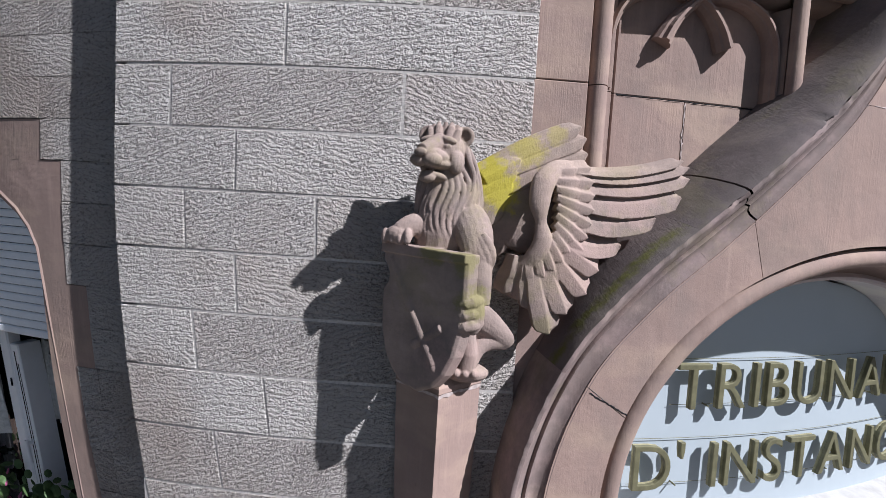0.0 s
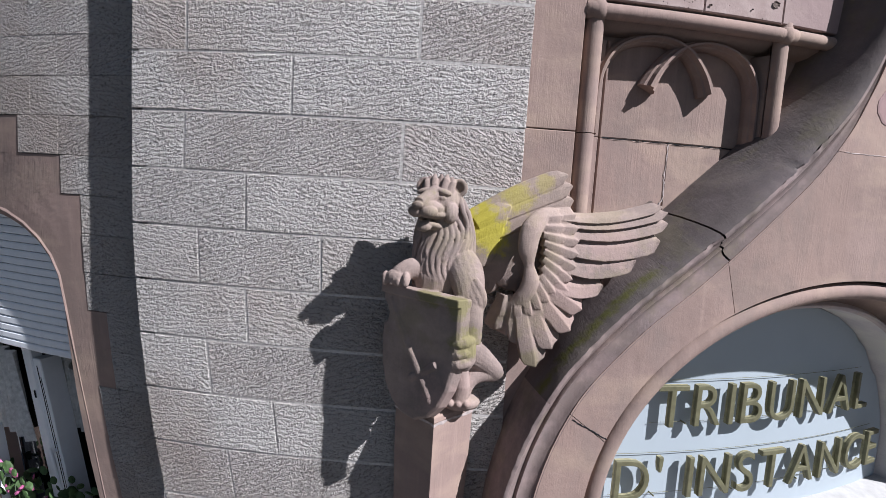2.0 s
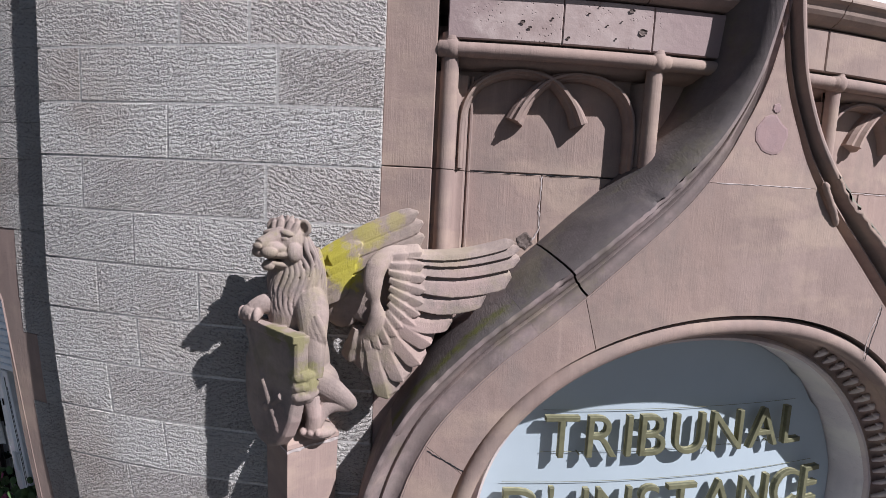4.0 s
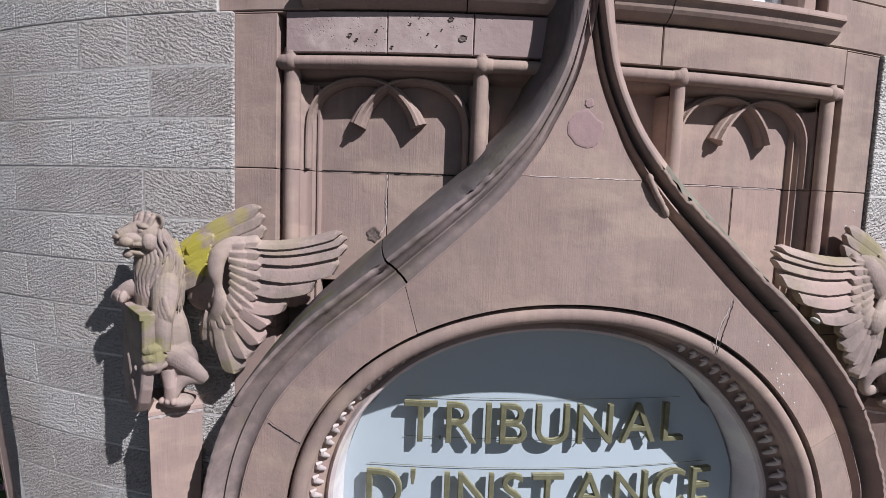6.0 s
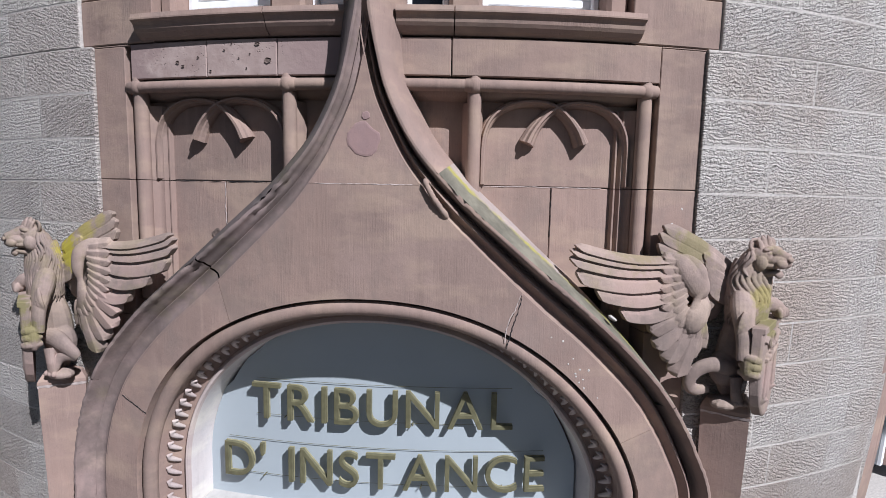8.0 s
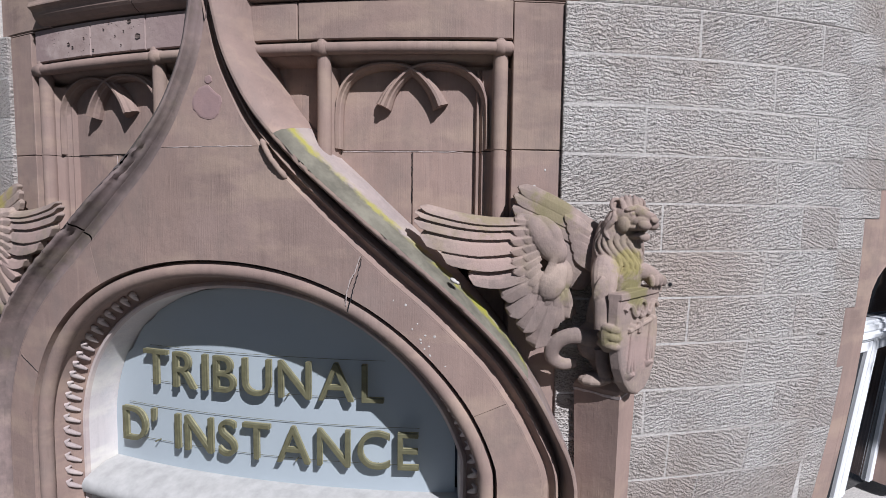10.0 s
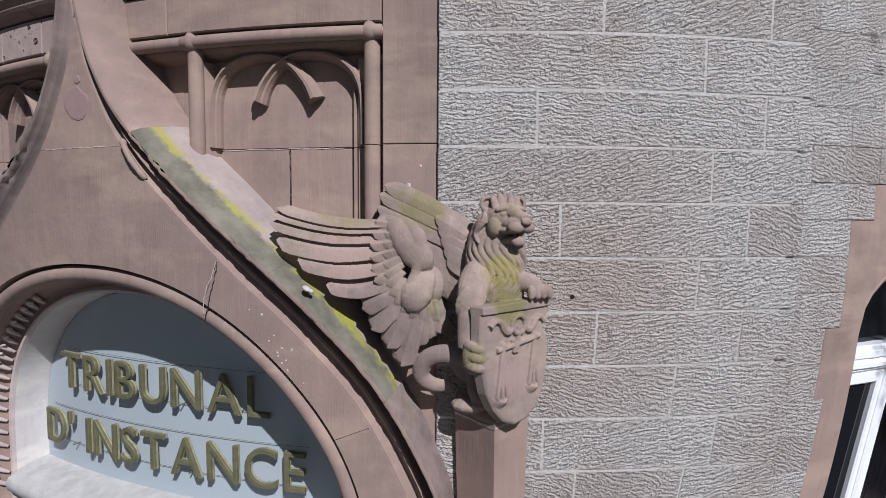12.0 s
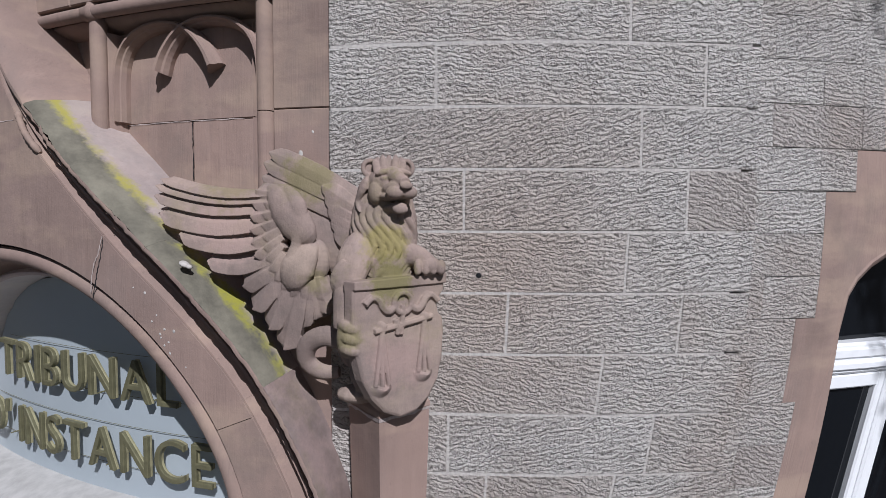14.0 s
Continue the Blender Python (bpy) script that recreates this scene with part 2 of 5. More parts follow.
def lichened(name, line_at, strength, green, light=(0.33, 0.268, 0.252), dark=(0.205, 0.166, 0.157), grey=0.92, wide=0.0):
    """Weathered upper side of the hood: grey-green near the lip, a yellow streak of lichen behind, bare stone further back."""
    m = red_stone(name, light, dark, 0.4, 0.0, 0.14)
    t = m.node_tree
    p = t.nodes["Principled BSDF"]
    c = p.inputs["Base Color"].links[0].from_socket
    a = t.nodes.new("ShaderNodeAttribute")
    a.attribute_name = "flat"
    axes = t.nodes.new("ShaderNodeSeparateXYZ")
    link(t, a.outputs["Vector"], axes.inputs[0])
    rag = noise_tex(t, flat_coords(t), 14.0, 6, 0.7).outputs["Fac"]
    rag2 = noise_tex(t, flat_coords(t), 6.0, 5, 0.7).outputs["Fac"]
    where = maths(t, "ADD", axes.outputs[1], maths(t, "MULTIPLY", maths(t, "SUBTRACT", rag, 0.5), 0.10))
    front = ramp(t, where, [(line_at, (0, 0, 0)), (line_at + 0.03, (1, 1, 1))]).outputs[0]
    c = mixed(t, maths(t, "MULTIPLY", front, grey), c, ramp(t, rag2, [(0.35, (0.10, 0.095, 0.072)), (0.65, (0.205, 0.192, 0.145))]).outputs[0])
    streak = ramp(t, where, [(line_at - 0.035, (0, 0, 0)), (line_at - 0.005, (1, 1, 1)), (line_at + 0.012 + wide, (1, 1, 1)), (line_at + 0.04 + wide, (0, 0, 0))]).outputs[0]
    patchy = ramp(t, rag2, [(0.36, (0, 0, 0)), (0.56, (1, 1, 1))]).outputs[0]
    c = mixed(t, maths(t, "MULTIPLY", maths(t, "MULTIPLY", streak, patchy), strength), c, green)
    link(t, c, p.inputs["Base Color"])
    return m


# same shade-darkened base, with moss
HOOD_MOSS = lichened("sooted, shade-toned hood stone with moss", 0.13, 0.8, (0.11, 0.112, 0.02), (0.155, 0.124, 0.12), (0.10, 0.081, 0.08), 0.2)
HOOD_STREAK = lichened("hood stone with a streak of lichen", 0.05, 0.85, (0.34, 0.31, 0.055), (0.42, 0.345, 0.325), (0.29, 0.235, 0.222))
HOOD_STREAK_LOW = lichened("hood stone with a broad streak of lichen", 0.045, 0.97, (0.30, 0.285, 0.045), (0.40, 0.33, 0.31), (0.28, 0.225, 0.212), wide=0.03)
PITTED = pitted_stone()
PALE = red_stone("pale red sandstone", (0.50, 0.42, 0.405), (0.40, 0.325, 0.31), 0.2)
NEAR_WHITE = red_stone("near-white pinkish stone", (0.60, 0.56, 0.55), (0.50, 0.455, 0.45), 0.15)
JOINT = plain("pinkish mortar", (0.44, 0.37, 0.345), 0.95, 0.25, 0, 0.1, 60)
MORTAR = plain("lime mortar", (0.47, 0.44, 0.412), 0.95, 0.25, 0, 0.1, 60)
BOARD = plain("pale grey painted board", (0.375, 0.42, 0.45), 0.55, 0.03, 0, 0.35, 3)
CHIP = plain("dark brown for shaded hollows and joints", (0.13, 0.10, 0.088), 0.95, 0.4, 0, 0.1, 90)
LEDGE = plain("dusty pale ledge", (0.41, 0.40, 0.385), 0.85, 0.14, 0, 0.2, 14)
GOLD = plain("faded gold paint", (0.152, 0.143, 0.082), 0.5, 0.2, 0.25, 0.4, 25)
GOLD_SIDE = plain("pale gold edge", (0.27, 0.25, 0.15), 0.6, 0.25, 0.1, 0.3, 25)
WHITE = plain("white window plastic", (0.8, 0.81, 0.82), 0.35, 0.03, 0, 0.5)
SLAT = plain("white roller shutter", (0.8, 0.81, 0.82), 0.45, 0.04, 0, 0.4)
DARK = plain("near-black for unlit depths", (0.02, 0.02, 0.022), 0.9, 0.2, 0, 0.1)
GLASS = glass_pane()
CURTAIN = plain("sheer curtain", (0.5, 0.5, 0.48), 0.9, 0.25, 0, 0.1, 40)
ASPHALT = plain("asphalt", (0.05, 0.05, 0.052), 0.9, 0.25, 0, 0.2, 12)
PAVING = plain("grey paving", (0.22, 0.21, 0.2), 0.9, 0.2, 0, 0.2, 5)
LEAF = plain("geranium leaves", (0.05, 0.09, 0.03), 0.6, 0.4, 0, 0.3, 30)
PETAL = plain("pink petals", (0.45, 0.12, 0.25), 0.6, 0.3, 0, 0.3, 30)


# ---- building ----
BASE = {}


def mesh_of(name, shape, material, base, smooth=False, sharp=50):
    """A mesh from (verts, faces) in s, d, z; keeps those as the attribute 'flat' for the materials."""
    verts, faces = shape
    me = bpy.data.meshes.new(name)
    me.from_pydata([tuple(bent(*v) - base) for v in verts], [], faces)
    at = me.attributes.new("flat", "FLOAT_VECTOR", "POINT")
    at.data.foreach_set("vector", np.array(verts, dtype=np.float32).ravel())
    if smooth:
        me.polygons.foreach_set("use_smooth", [True] * len(me.polygons))
    bm = bmesh.new()
    bm.from_mesh(me)
    bmesh.ops.recalc_face_normals(bm, faces=bm.faces)
    bm.to_mesh(me)
    bm.free()
    if smooth:
        me.set_sharp_from_angle(angle=radians(sharp))
    me.materials.append(material)
    return me


def thing(name, at, label, category, group="", kind=""):
    ob = new(name)
    BASE[ob.name] = bent(*at)
    ob.location = BASE[ob.name]
    ob.empty_display_size = 0.1
    return tagged(ob, label, category, group, kind)


def solid(name, shape, material, label, category="", kind="", group="", smooth=False):
    base = bent(*(sum(v[n] for v in shape[0]) / len(shape[0]) if n < 2 else min(v[2] for v in shape[0]) for n in range(3)))
    ob = new(name, mesh_of(name, shape, material, base, smooth))
    BASE[ob.name] = base
    ob.location = base
    return tagged(ob, label, category, group, kind)


def part(name, shape, material, parent, label="", smooth=False):
    base = BASE[parent.name]
    ob = new(name, mesh_of(name, shape, material, base, smooth))
    ob.parent = parent
    BASE[ob.name] = base
    return tagged(ob, label)


def joined(*shapes):
    verts, faces = [], []
    for v, f in shapes:
        n = len(verts)
        verts += v
        faces += [[i + n for i in q] for q in f]
    return verts, faces


def lattice(rows, close_v=False, close_u=False):
    """Quads between rows of points."""
    nu, nv = len(rows), len(rows[0])
    verts = [p for row in rows for p in row]
    faces = []
    for i in range(nu if close_u else nu - 1):
        for j in range(nv if close_v else nv - 1):
            a, b = i * nv + j, i * nv + (j + 1) % nv
            c, e = ((i + 1) % nu) * nv + (j + 1) % nv, ((i + 1) % nu) * nv + j
            faces.append([a, b, c, e])
    return verts, faces


def slab(s0, s1, d0, d1, z0, z1, edge=0.005, step=0.07, wobble=0.0):
    """A block with chamfered front edges, split along s so that it follows the bow."""
    n = max(1, int((s1 - s0) / step))
    xs = [s0] + [s0 + edge + (s1 - s0 - 2 * edge) * i / n for i in range(n + 1)] + [s1]
    zs = [z0, z0 + edge, z1 - edge, z1]
    rows = []
    for i, x in enumerate(xs):
        row = []
        for j, z in enumerate(zs):
            rim = i in (0, len(xs) - 1) or j in (0, 3)
            w = wobble * random.uniform(-1, 1)
            row.append((x + (w if i in (0, len(xs) - 1) else 0), d1 - edge if rim else d1, z + (w if j in (0, 3) else 0)))
        rows.append(row)
    verts, faces = lattice(rows)
    m = len(zs)
    ring = [i * m for i in range(len(xs))] + [(len(xs) - 1) * m + j for j in range(1, m)] + [i * m + m - 1 for i in range(len(xs) - 2, -1, -1)] + [j for j in range(m - 2, 0, -1)]
    k = len(verts)
    verts += [(verts[i][0], d0, verts[i][2]) for i in ring]
    q = len(ring)
    faces += [[ring[i], ring[(i + 1) % q], k + (i + 1) % q, k + i] for i in range(q)]
    faces.append([k + i for i in range(q)])
    return verts, faces


def sweep(curve, profile, closed=False, caps=True, flip=1):
    """Profile of (offset to the left of the curve's way, d) along a curve of (s, z)."""
    rows = []
    for i, (x, z) in enumerate(curve):
        a, b = curve[max(i - 1, 0)], curve[min(i + 1, len(curve) - 1)]
        tx, tz = b[0] - a[0], b[1] - a[1]
        ln = math.hypot(tx, tz) or 1
        nx, nz = -tz / ln * flip, tx / ln * flip
        rows.append([(x + nx * o, d, z + nz * o) for o, d in profile])
    v, f = lattice(rows, close_v=closed)
    if caps:
        m = len(profile)
        f = f + [list(range(m)), list(range(len(v) - m, len(v)))]
    return v, f


def circle(r, n=10, o=0.0, d=0.0, start=0.0):
    return [(o + r * math.cos(start + 2 * math.pi * i / n), d + r * math.sin(start + 2 * math.pi * i / n)) for i in range(n)]


def tube(path, radii, n=8, squash=1.0):
    """A round limb through points (s, d, z); squash flattens it along d."""
    n = n if n < 7 else n + 6
    rows = []
    pts = [Vector(p) for p in path]
    for i, p in enumerate(pts):
        way = (pts[min(i + 1, len(pts) - 1)] - pts[max(i - 1, 0)]).normalized()
        side = way.cross(Vector((0, 1, 0)))
        if side.length < 0.05:
            side = way.cross(Vector((0, 0, 1)))
        side.normalize()
        up = side.cross(way).normalized()
        r = radii[i] if isinstance(radii, (list, tuple)) else radii
        rows.append([tuple(p + side * r * math.cos(2 * math.pi * k / n) + up * r * squash * math.sin(2 * math.pi * k / n)) for k in range(n)])
    v, f = lattice(rows, close_v=True)
    return v, f + [list(range(n)), list(range(len(v) - n, len(v)))]


def ball(c, r, n=10, turn=(0, 0, 0)):
    """An ellipsoid at c with radii r, turned by degrees."""
    e = Euler([radians(a) for a in turn]).to_matrix()
    rows = []
    for i in range(1, n):
        t = math.pi * i / n
        rows.append([tuple(Vector(c) + e @ Vector((r[0] * math.sin(t) * math.cos(2 * math.pi * k / (n + 2)), r[1] * math.sin(t) * math.sin(2 * math.pi * k / (n + 2)), r[2] * math.cos(t)))) for k in range(n + 2)])
    v, f = lattice(rows, close_v=True)
    m = n + 2
    v = v + [tuple(Vector(c) + e @ Vector((0, 0, r[2]))), tuple(Vector(c) - e @ Vector((0, 0, r[2])))]
    f = f + [[k, (k + 1) % m, len(v) - 2] for k in range(m)] + [[len(v) - 2 - m + k, len(v) - 2 - m + (k + 1) % m, len(v) - 1] for k in range(m)]
    return v, f


def smooth_curve(points, n):
    """n points, evenly spaced, on a smooth curve through the given (s, z) ones."""
    out = []
    p = [points[0]] + list(points) + [points[-1]]
    for i in range(1, len(p) - 2):
        for k in range(12):
            t = k / 12
            out.append(tuple(0.5 * (2 * p[i][j] + (p[i + 1][j] - p[i - 1][j]) * t + (2 * p[i - 1][j] - 5 * p[i][j] + 4 * p[i + 1][j] - p[i + 2][j]) * t * t
                       + (3 * p[i][j] - p[i - 1][j] - 3 * p[i + 1][j] + p[i + 2][j]) * t ** 3) for j in range(len(points[0]))))
    out.append(tuple(points[-1]))
    far = [0.0]
    for a, b in zip(out, out[1:]):
        far.append(far[-1] + math.dist(a, b))
    res = []
    for k in range(n):
        want = far[-1] * k / (n - 1)
        i = min(max(int(np.searchsorted(far, want)) - 1, 0), len(out) - 2)
        u = (want - far[i]) / max(far[i + 1] - far[i], 1e-9)
        res.append(tuple(out[i][j] + (out[i + 1][j] - out[i][j]) * u for j in range(len(points[0]))))
    return res


# ---- ground ----
def ground_sheet():
    me = bpy.data.meshes.new("ground")
    me.from_pydata([(-900, -900, 0), (900, -900, 0), (900, 900, 0), (-900, 900, 0)], [], [[0, 1, 2, 3]])
    at = me.attributes.new("flat", "FLOAT_VECTOR", "POINT")
    at.data.foreach_set("vector", np.array([v.co for v in me.vertices], dtype=np.float32).ravel())
    me.materials.append(ASPHALT)
    tagged(new("ground", me), "dark asphalt street in front of the building", "ground", kind="structure")


ground_sheet()
solid("pavement", slab(-6, 6, 0.0, 3.0, 0.001, 0.14, 0.01, 0.5), PAVING, "grey paved footway along the facade", "pavement", "structure")

# ---- walls ----
COURSE, LEVEL = 0.2385, 4.236          # course height and the joint level that runs through the portal
BAY_L, BAY_R = -3.25, 3.345            # ends of the projecting bay
FRAME_L, FRAME_R = -1.60, 1.665        # outer edges of the red portal surround
UP_L, UP_R = -1.675, 1.735             # the wider surround of the upper window
DEEP_L, DEEP_R = -0.10, -0.11          # how far the side walls stand back


def courses(parent, s0, s1, d, cuts, low, high, skip=None):
    """Blocks of one stretch of wall, course by course; cuts gives the upright joints of a course."""
    for row in range(low, high):
        z1 = LEVEL - COURSE * row
        z0 = z1 - COURSE
        ends = [s0] + [c for c in cuts(row) if s0 + 0.05 < c < s1 - 0.05] + [s1]
        for a, b in zip(ends, ends[1:]):
            a2, b2 = a, b
            if skip:
                cut = skip(row, a, b)
                if not cut:
                    continue
                a2, b2 = cut
            lift = random.uniform(0.0016, 0.0038)
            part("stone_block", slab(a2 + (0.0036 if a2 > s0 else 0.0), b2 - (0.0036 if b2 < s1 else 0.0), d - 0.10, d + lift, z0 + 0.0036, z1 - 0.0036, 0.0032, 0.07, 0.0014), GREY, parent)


LEFT_CUTS = {-6: (-2.6, -2.0), -5: (-2.35,), -4: (-2.95, -2.29), -3: (-2.48, -2.165), -2: (-2.995, -2.04), -1: (-2.541,), 0: (-3.0, -2.086), 1: (-2.725,), 2: (-2.938, -2.401),
             3: (-2.733,), 4: (-2.926,), 5: (-2.644,), 6: (-2.888,), 7: (-2.497,), 8: (-2.8, -2.1)}
RIGHT_CUTS = {-6: (2.5,), -5: (2.2, 2.95), -4: (2.8,), -3: (2.362, 3.131), -2: (2.822,), -1: (2.087, 3.121), 0: (2.871,), 1: (2.195, 3.061), 2: (2.832,), 3: (2.375, 3.068),
              4: (2.776,), 5: (2.142, 3.02), 6: (2.326, 2.9), 7: (2.6,), 8: (2.2, 3.0)}


def left_cuts(row):
    return LEFT_CUTS.get(row, (-2.3 - 0.3 * (row % 3),))


def right_cuts(row):
    return RIGHT_CUTS.get(row, (2.4 + 0.3 * (row % 3),))


LOW, HIGH = 10, -8
wall_l = solid("wall_bay_left", joined(slab(BAY_L + 0.002, FRAME_L - 0.003, -0.45, 0.0012, 0.0, 4.952, 0.003), slab(BAY_L + 0.002, UP_L - 0.003, -0.45, 0.0012, 4.9525, 6.0, 0.003)), MORTAR, "projecting bay wall of tooled grey sandstone blocks", "wall", "structure")
wall_r = solid("wall_bay_right", joined(slab(FRAME_R + 0.003, BAY_R - 0.002, -0.45, 0.0012, 0.0, 4.952, 0.003), slab(UP_R + 0.003, BAY_R - 0.002, -0.45, 0.0012, 4.9525, 6.0, 0.003)), MORTAR, "projecting bay wall of tooled grey sandstone blocks", "wall", "structure")


def bay_left(row, a, b):
    top = LEVEL - COURSE * row
    if b > UP_L and top > 4.97:
        b = UP_L
    return (a, b) if b - a > 0.03 else None


def bay_right(row, a, b):
    top = LEVEL - COURSE * row
    if a < UP_R and top > 4.97:
        a = UP_R
    return (a, b) if b - a > 0.03 else None


# flattened ball on the wall, its dark colour painting a hole's shade
part("drill_hole", ball((2.256, 0.002, 3.59), (0.012, 0.003, 0.011), 8), DARK, wall_r, "small near-black spot for the shade of a drilled hole")
courses(wall_l, BAY_L, FRAME_L, 0.0, left_cuts, HIGH, LOW, bay_left)
courses(wall_r, FRAME_R, BAY_R, 0.0, right_cuts, HIGH, LOW, bay_right)


# ---- set-back side walls with their arched windows ----
def window_outline(mid, half, spring, rise, n=14):
    """Opening with a pointed-round head, from the foot of one jamb over the top to the other: (s, z)."""
    pts = [(mid - half, 2.0), (mid - half, spring)]
    for i in range(1, n):
        a = math.pi * i / n
        pts.append((mid - half * math.cos(a), spring + rise * math.sin(a) ** 0.9))
    return pts + [(mid + half, spring), (mid + half, 2.0)]


WIN_L = dict(mid=-4.42, half=0.63, spring=3.35, rise=0.43)
WIN_R = dict(mid=4.545, half=0.63, spring=3.39, rise=0.36)
SIDE = 0.18                              # course height of the side walls
TOP_L, TOP_R = 4.033, 3.93


def side_wall(name, inner, outer, d, win, label):
    """Core around the window opening: piers, a sill piece and a head, all butted."""
    lo, hi = sorted((inner, outer))
    a, b = win["mid"] - win["half"] - 0.28, win["mid"] + win["half"] + 0.28
    shapes = [slab(lo, a, d - 0.4, d + 0.0008, 0, 6, 0.003), slab(b, hi, d - 0.4, d + 0.0008, 0, 6, 0.003),
              slab(a, b, d - 0.4, d + 0.0008, 4.4, 6, 0.003), slab(a, b, d - 0.4, d + 0.0008, 0, 1.9, 0.003)]
    return solid(name, joined(*shapes), MORTAR, label, "wall", "structure")


side_l = side_wall("wall_side_left", BAY_L + 0.06, -6.4, DEEP_L, WIN_L, "set-back side wall of tooled grey sandstone blocks")
side_r = side_wall("wall_side_right", BAY_R - 0.06, 6.4, DEEP_R, WIN_R, "set-back side wall of tooled grey sandstone blocks")


def side_blocks(parent, s0, s1, d, win, edges, cuts, top):
    """Blocks up to the toothed edge of the red surround."""
    sign = 1 if s1 > 0 else -1
    for row in range(-9, 11):
        z1 = top - SIDE * row
        near, far = (s0, s1) if sign > 0 else (-s1, -s0)
        tooth = edges.get(row)
        ends = [near] + [c for c in cuts(row) if near + 0.04 < c < far - 0.04 and (tooth is None or abs(c - tooth) > 0.1)] + [far]
        for a, b in zip(ends, ends[1:]):
            if tooth is not None:
                if a >= tooth:
                    continue
                b = min(b, tooth)
            if b - a < 0.03:
                continue
            p, q = (a, b) if sign > 0 else (-b, -a)
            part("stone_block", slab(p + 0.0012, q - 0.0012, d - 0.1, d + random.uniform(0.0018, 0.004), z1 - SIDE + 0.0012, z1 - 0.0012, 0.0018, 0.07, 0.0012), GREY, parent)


EDGE_R = {-1: 3.93, 0: 3.773, 1: 3.773, 2: 3.773, 3: 3.676, 4: 3.676, 5: 3.742, 6: 3.742, 7: 3.742, 8: 3.742, 9: 3.742, 10: 3.742}
EDGE_L = {-1: 4.040, 0: 3.760, 1: 3.640, 2: 3.640, 3: 3.640, 4: 3.530, 5: 3.530, 6: 3.635, 7: 3.635, 8: 3.635, 9: 3.635, 10: 3.635}
side_blocks(side_r, BAY_R, 5.6, DEEP_R, WIN_R, EDGE_R, lambda row: (3.36 + 0.14 + 0.24 * (row % 2), 3.95, 4.6, 5.1), TOP_R)
side_blocks(side_l, -5.6, BAY_L, DEEP_L, WIN_L, EDGE_L, lambda row: (3.52 + 0.25 * (row % 2), 3.95 + 0.2 * (row % 2), 4.7, 5.2), TOP_L)


def surround(name, d, win, teeth, label, sign, top):
    """Toothed red stones round the window, with a roll along the opening's edge."""
    ob = thing(name, (win["mid"], d, 2.0), label, "window surround", kind="structure")
    line = window_outline(**win)
    half = len(line) // 2
    near = line[half:] if sign < 0 else line[:half + 1][::-1]       # from the crown down to the foot on the bay's side
    rows = sorted(teeth)
    for row in rows:
        z1, z0 = top - SIDE * row, top - SIDE * (row + 1)
        edge = sign * teeth[row]
        inner = []
        for k in range(7):
            z = z1 + (z0 - z1) * k / 6
            best = min(near, key=lambda q: abs(q[1] - z))
            for (a, b) in zip(near, near[1:]):
                if (a[1] - z) * (b[1] - z) <= 0 and abs(a[1] - b[1]) > 1e-6:
                    u = (z - a[1]) / (b[1] - a[1])
                    best = (a[0] + (b[0] - a[0]) * u, z)
            x = best[0] if z < win["spring"] + win["rise"] else win["mid"]
            inner.append((x, z))
        front = [[(edge + (x - edge) * u, d, z - 0.002) for u in (0, 0.25, 0.5, 0.75, 1)] for x, z in inner]
        back = [[(p[0], d - 0.12, p[2]) for p in r] for r in front]
        v1, f1 = lattice(front)
        v2, f2 = lattice(back)
        rim = [lattice([front[0], back[0]]), lattice([front[-1], back[-1]]), lattice([[r[0] for r in front], [r[0] for r in back]]), lattice([[r[-1] for r in front], [r[-1] for r in back]])]
        part("surround_stone", joined((v1, f1), (v2, f2), *rim), PINK, ob)
    far_side = [(2 * win["mid"] - x, z) for x, z in near]
    for side, sgn in ((far_side, -1),):
        edge = win["mid"] + (win["mid"] - sign * 3.7) * 0.9
        front = [[(x + (edge - x) * u, d, z) for u in (0, 0.5, 1)] for x, z in side]
        back = [[(p[0], d - 0.12, p[2]) for p in r] for r in front]
        part("surround_stone", joined(lattice(front), lattice(back), lattice([[r[0] for r in front], [r[0] for r in back]])), PINK, ob)
    flip = 1
    prof = [(-0.05, -0.26), (-0.05, -0.05), (-0.03, -0.015), (0.0, 0.004), (0.022, -0.004), (0.03, -0.02), (0.012, -0.03), (0.012, -0.26)]
    prof = [(o, d + v) for o, v in prof]
    part("jamb_moulding", sweep(line, prof, closed=True, caps=True, flip=1), PINK_WARM, ob, smooth=True)
    return ob


surround("window_surround", DEEP_R, WIN_R, EDGE_R, "toothed red sandstone surround of an arched window", 1, TOP_R)
surround("window_surround", DEEP_L, WIN_L, EDGE_L, "toothed red sandstone surround of an arched window with a shutter", -1, TOP_L)


# near-black shells: the rooms' lack of light is put into the colour
def room_box(name, win, d):
    a, b = win["mid"] - 0.95, win["mid"] + 0.95
    z0, z1 = 1.9, 4.4
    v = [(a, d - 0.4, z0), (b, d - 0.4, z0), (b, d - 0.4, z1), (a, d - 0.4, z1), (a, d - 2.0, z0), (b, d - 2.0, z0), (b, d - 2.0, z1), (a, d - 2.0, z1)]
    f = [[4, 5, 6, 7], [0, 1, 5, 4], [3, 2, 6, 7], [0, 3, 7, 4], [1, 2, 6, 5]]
    solid(name, (v, f), DARK, "near-black shell for the unlit room behind the window", "room", "structure")


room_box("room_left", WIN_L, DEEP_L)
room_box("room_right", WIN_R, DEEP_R)


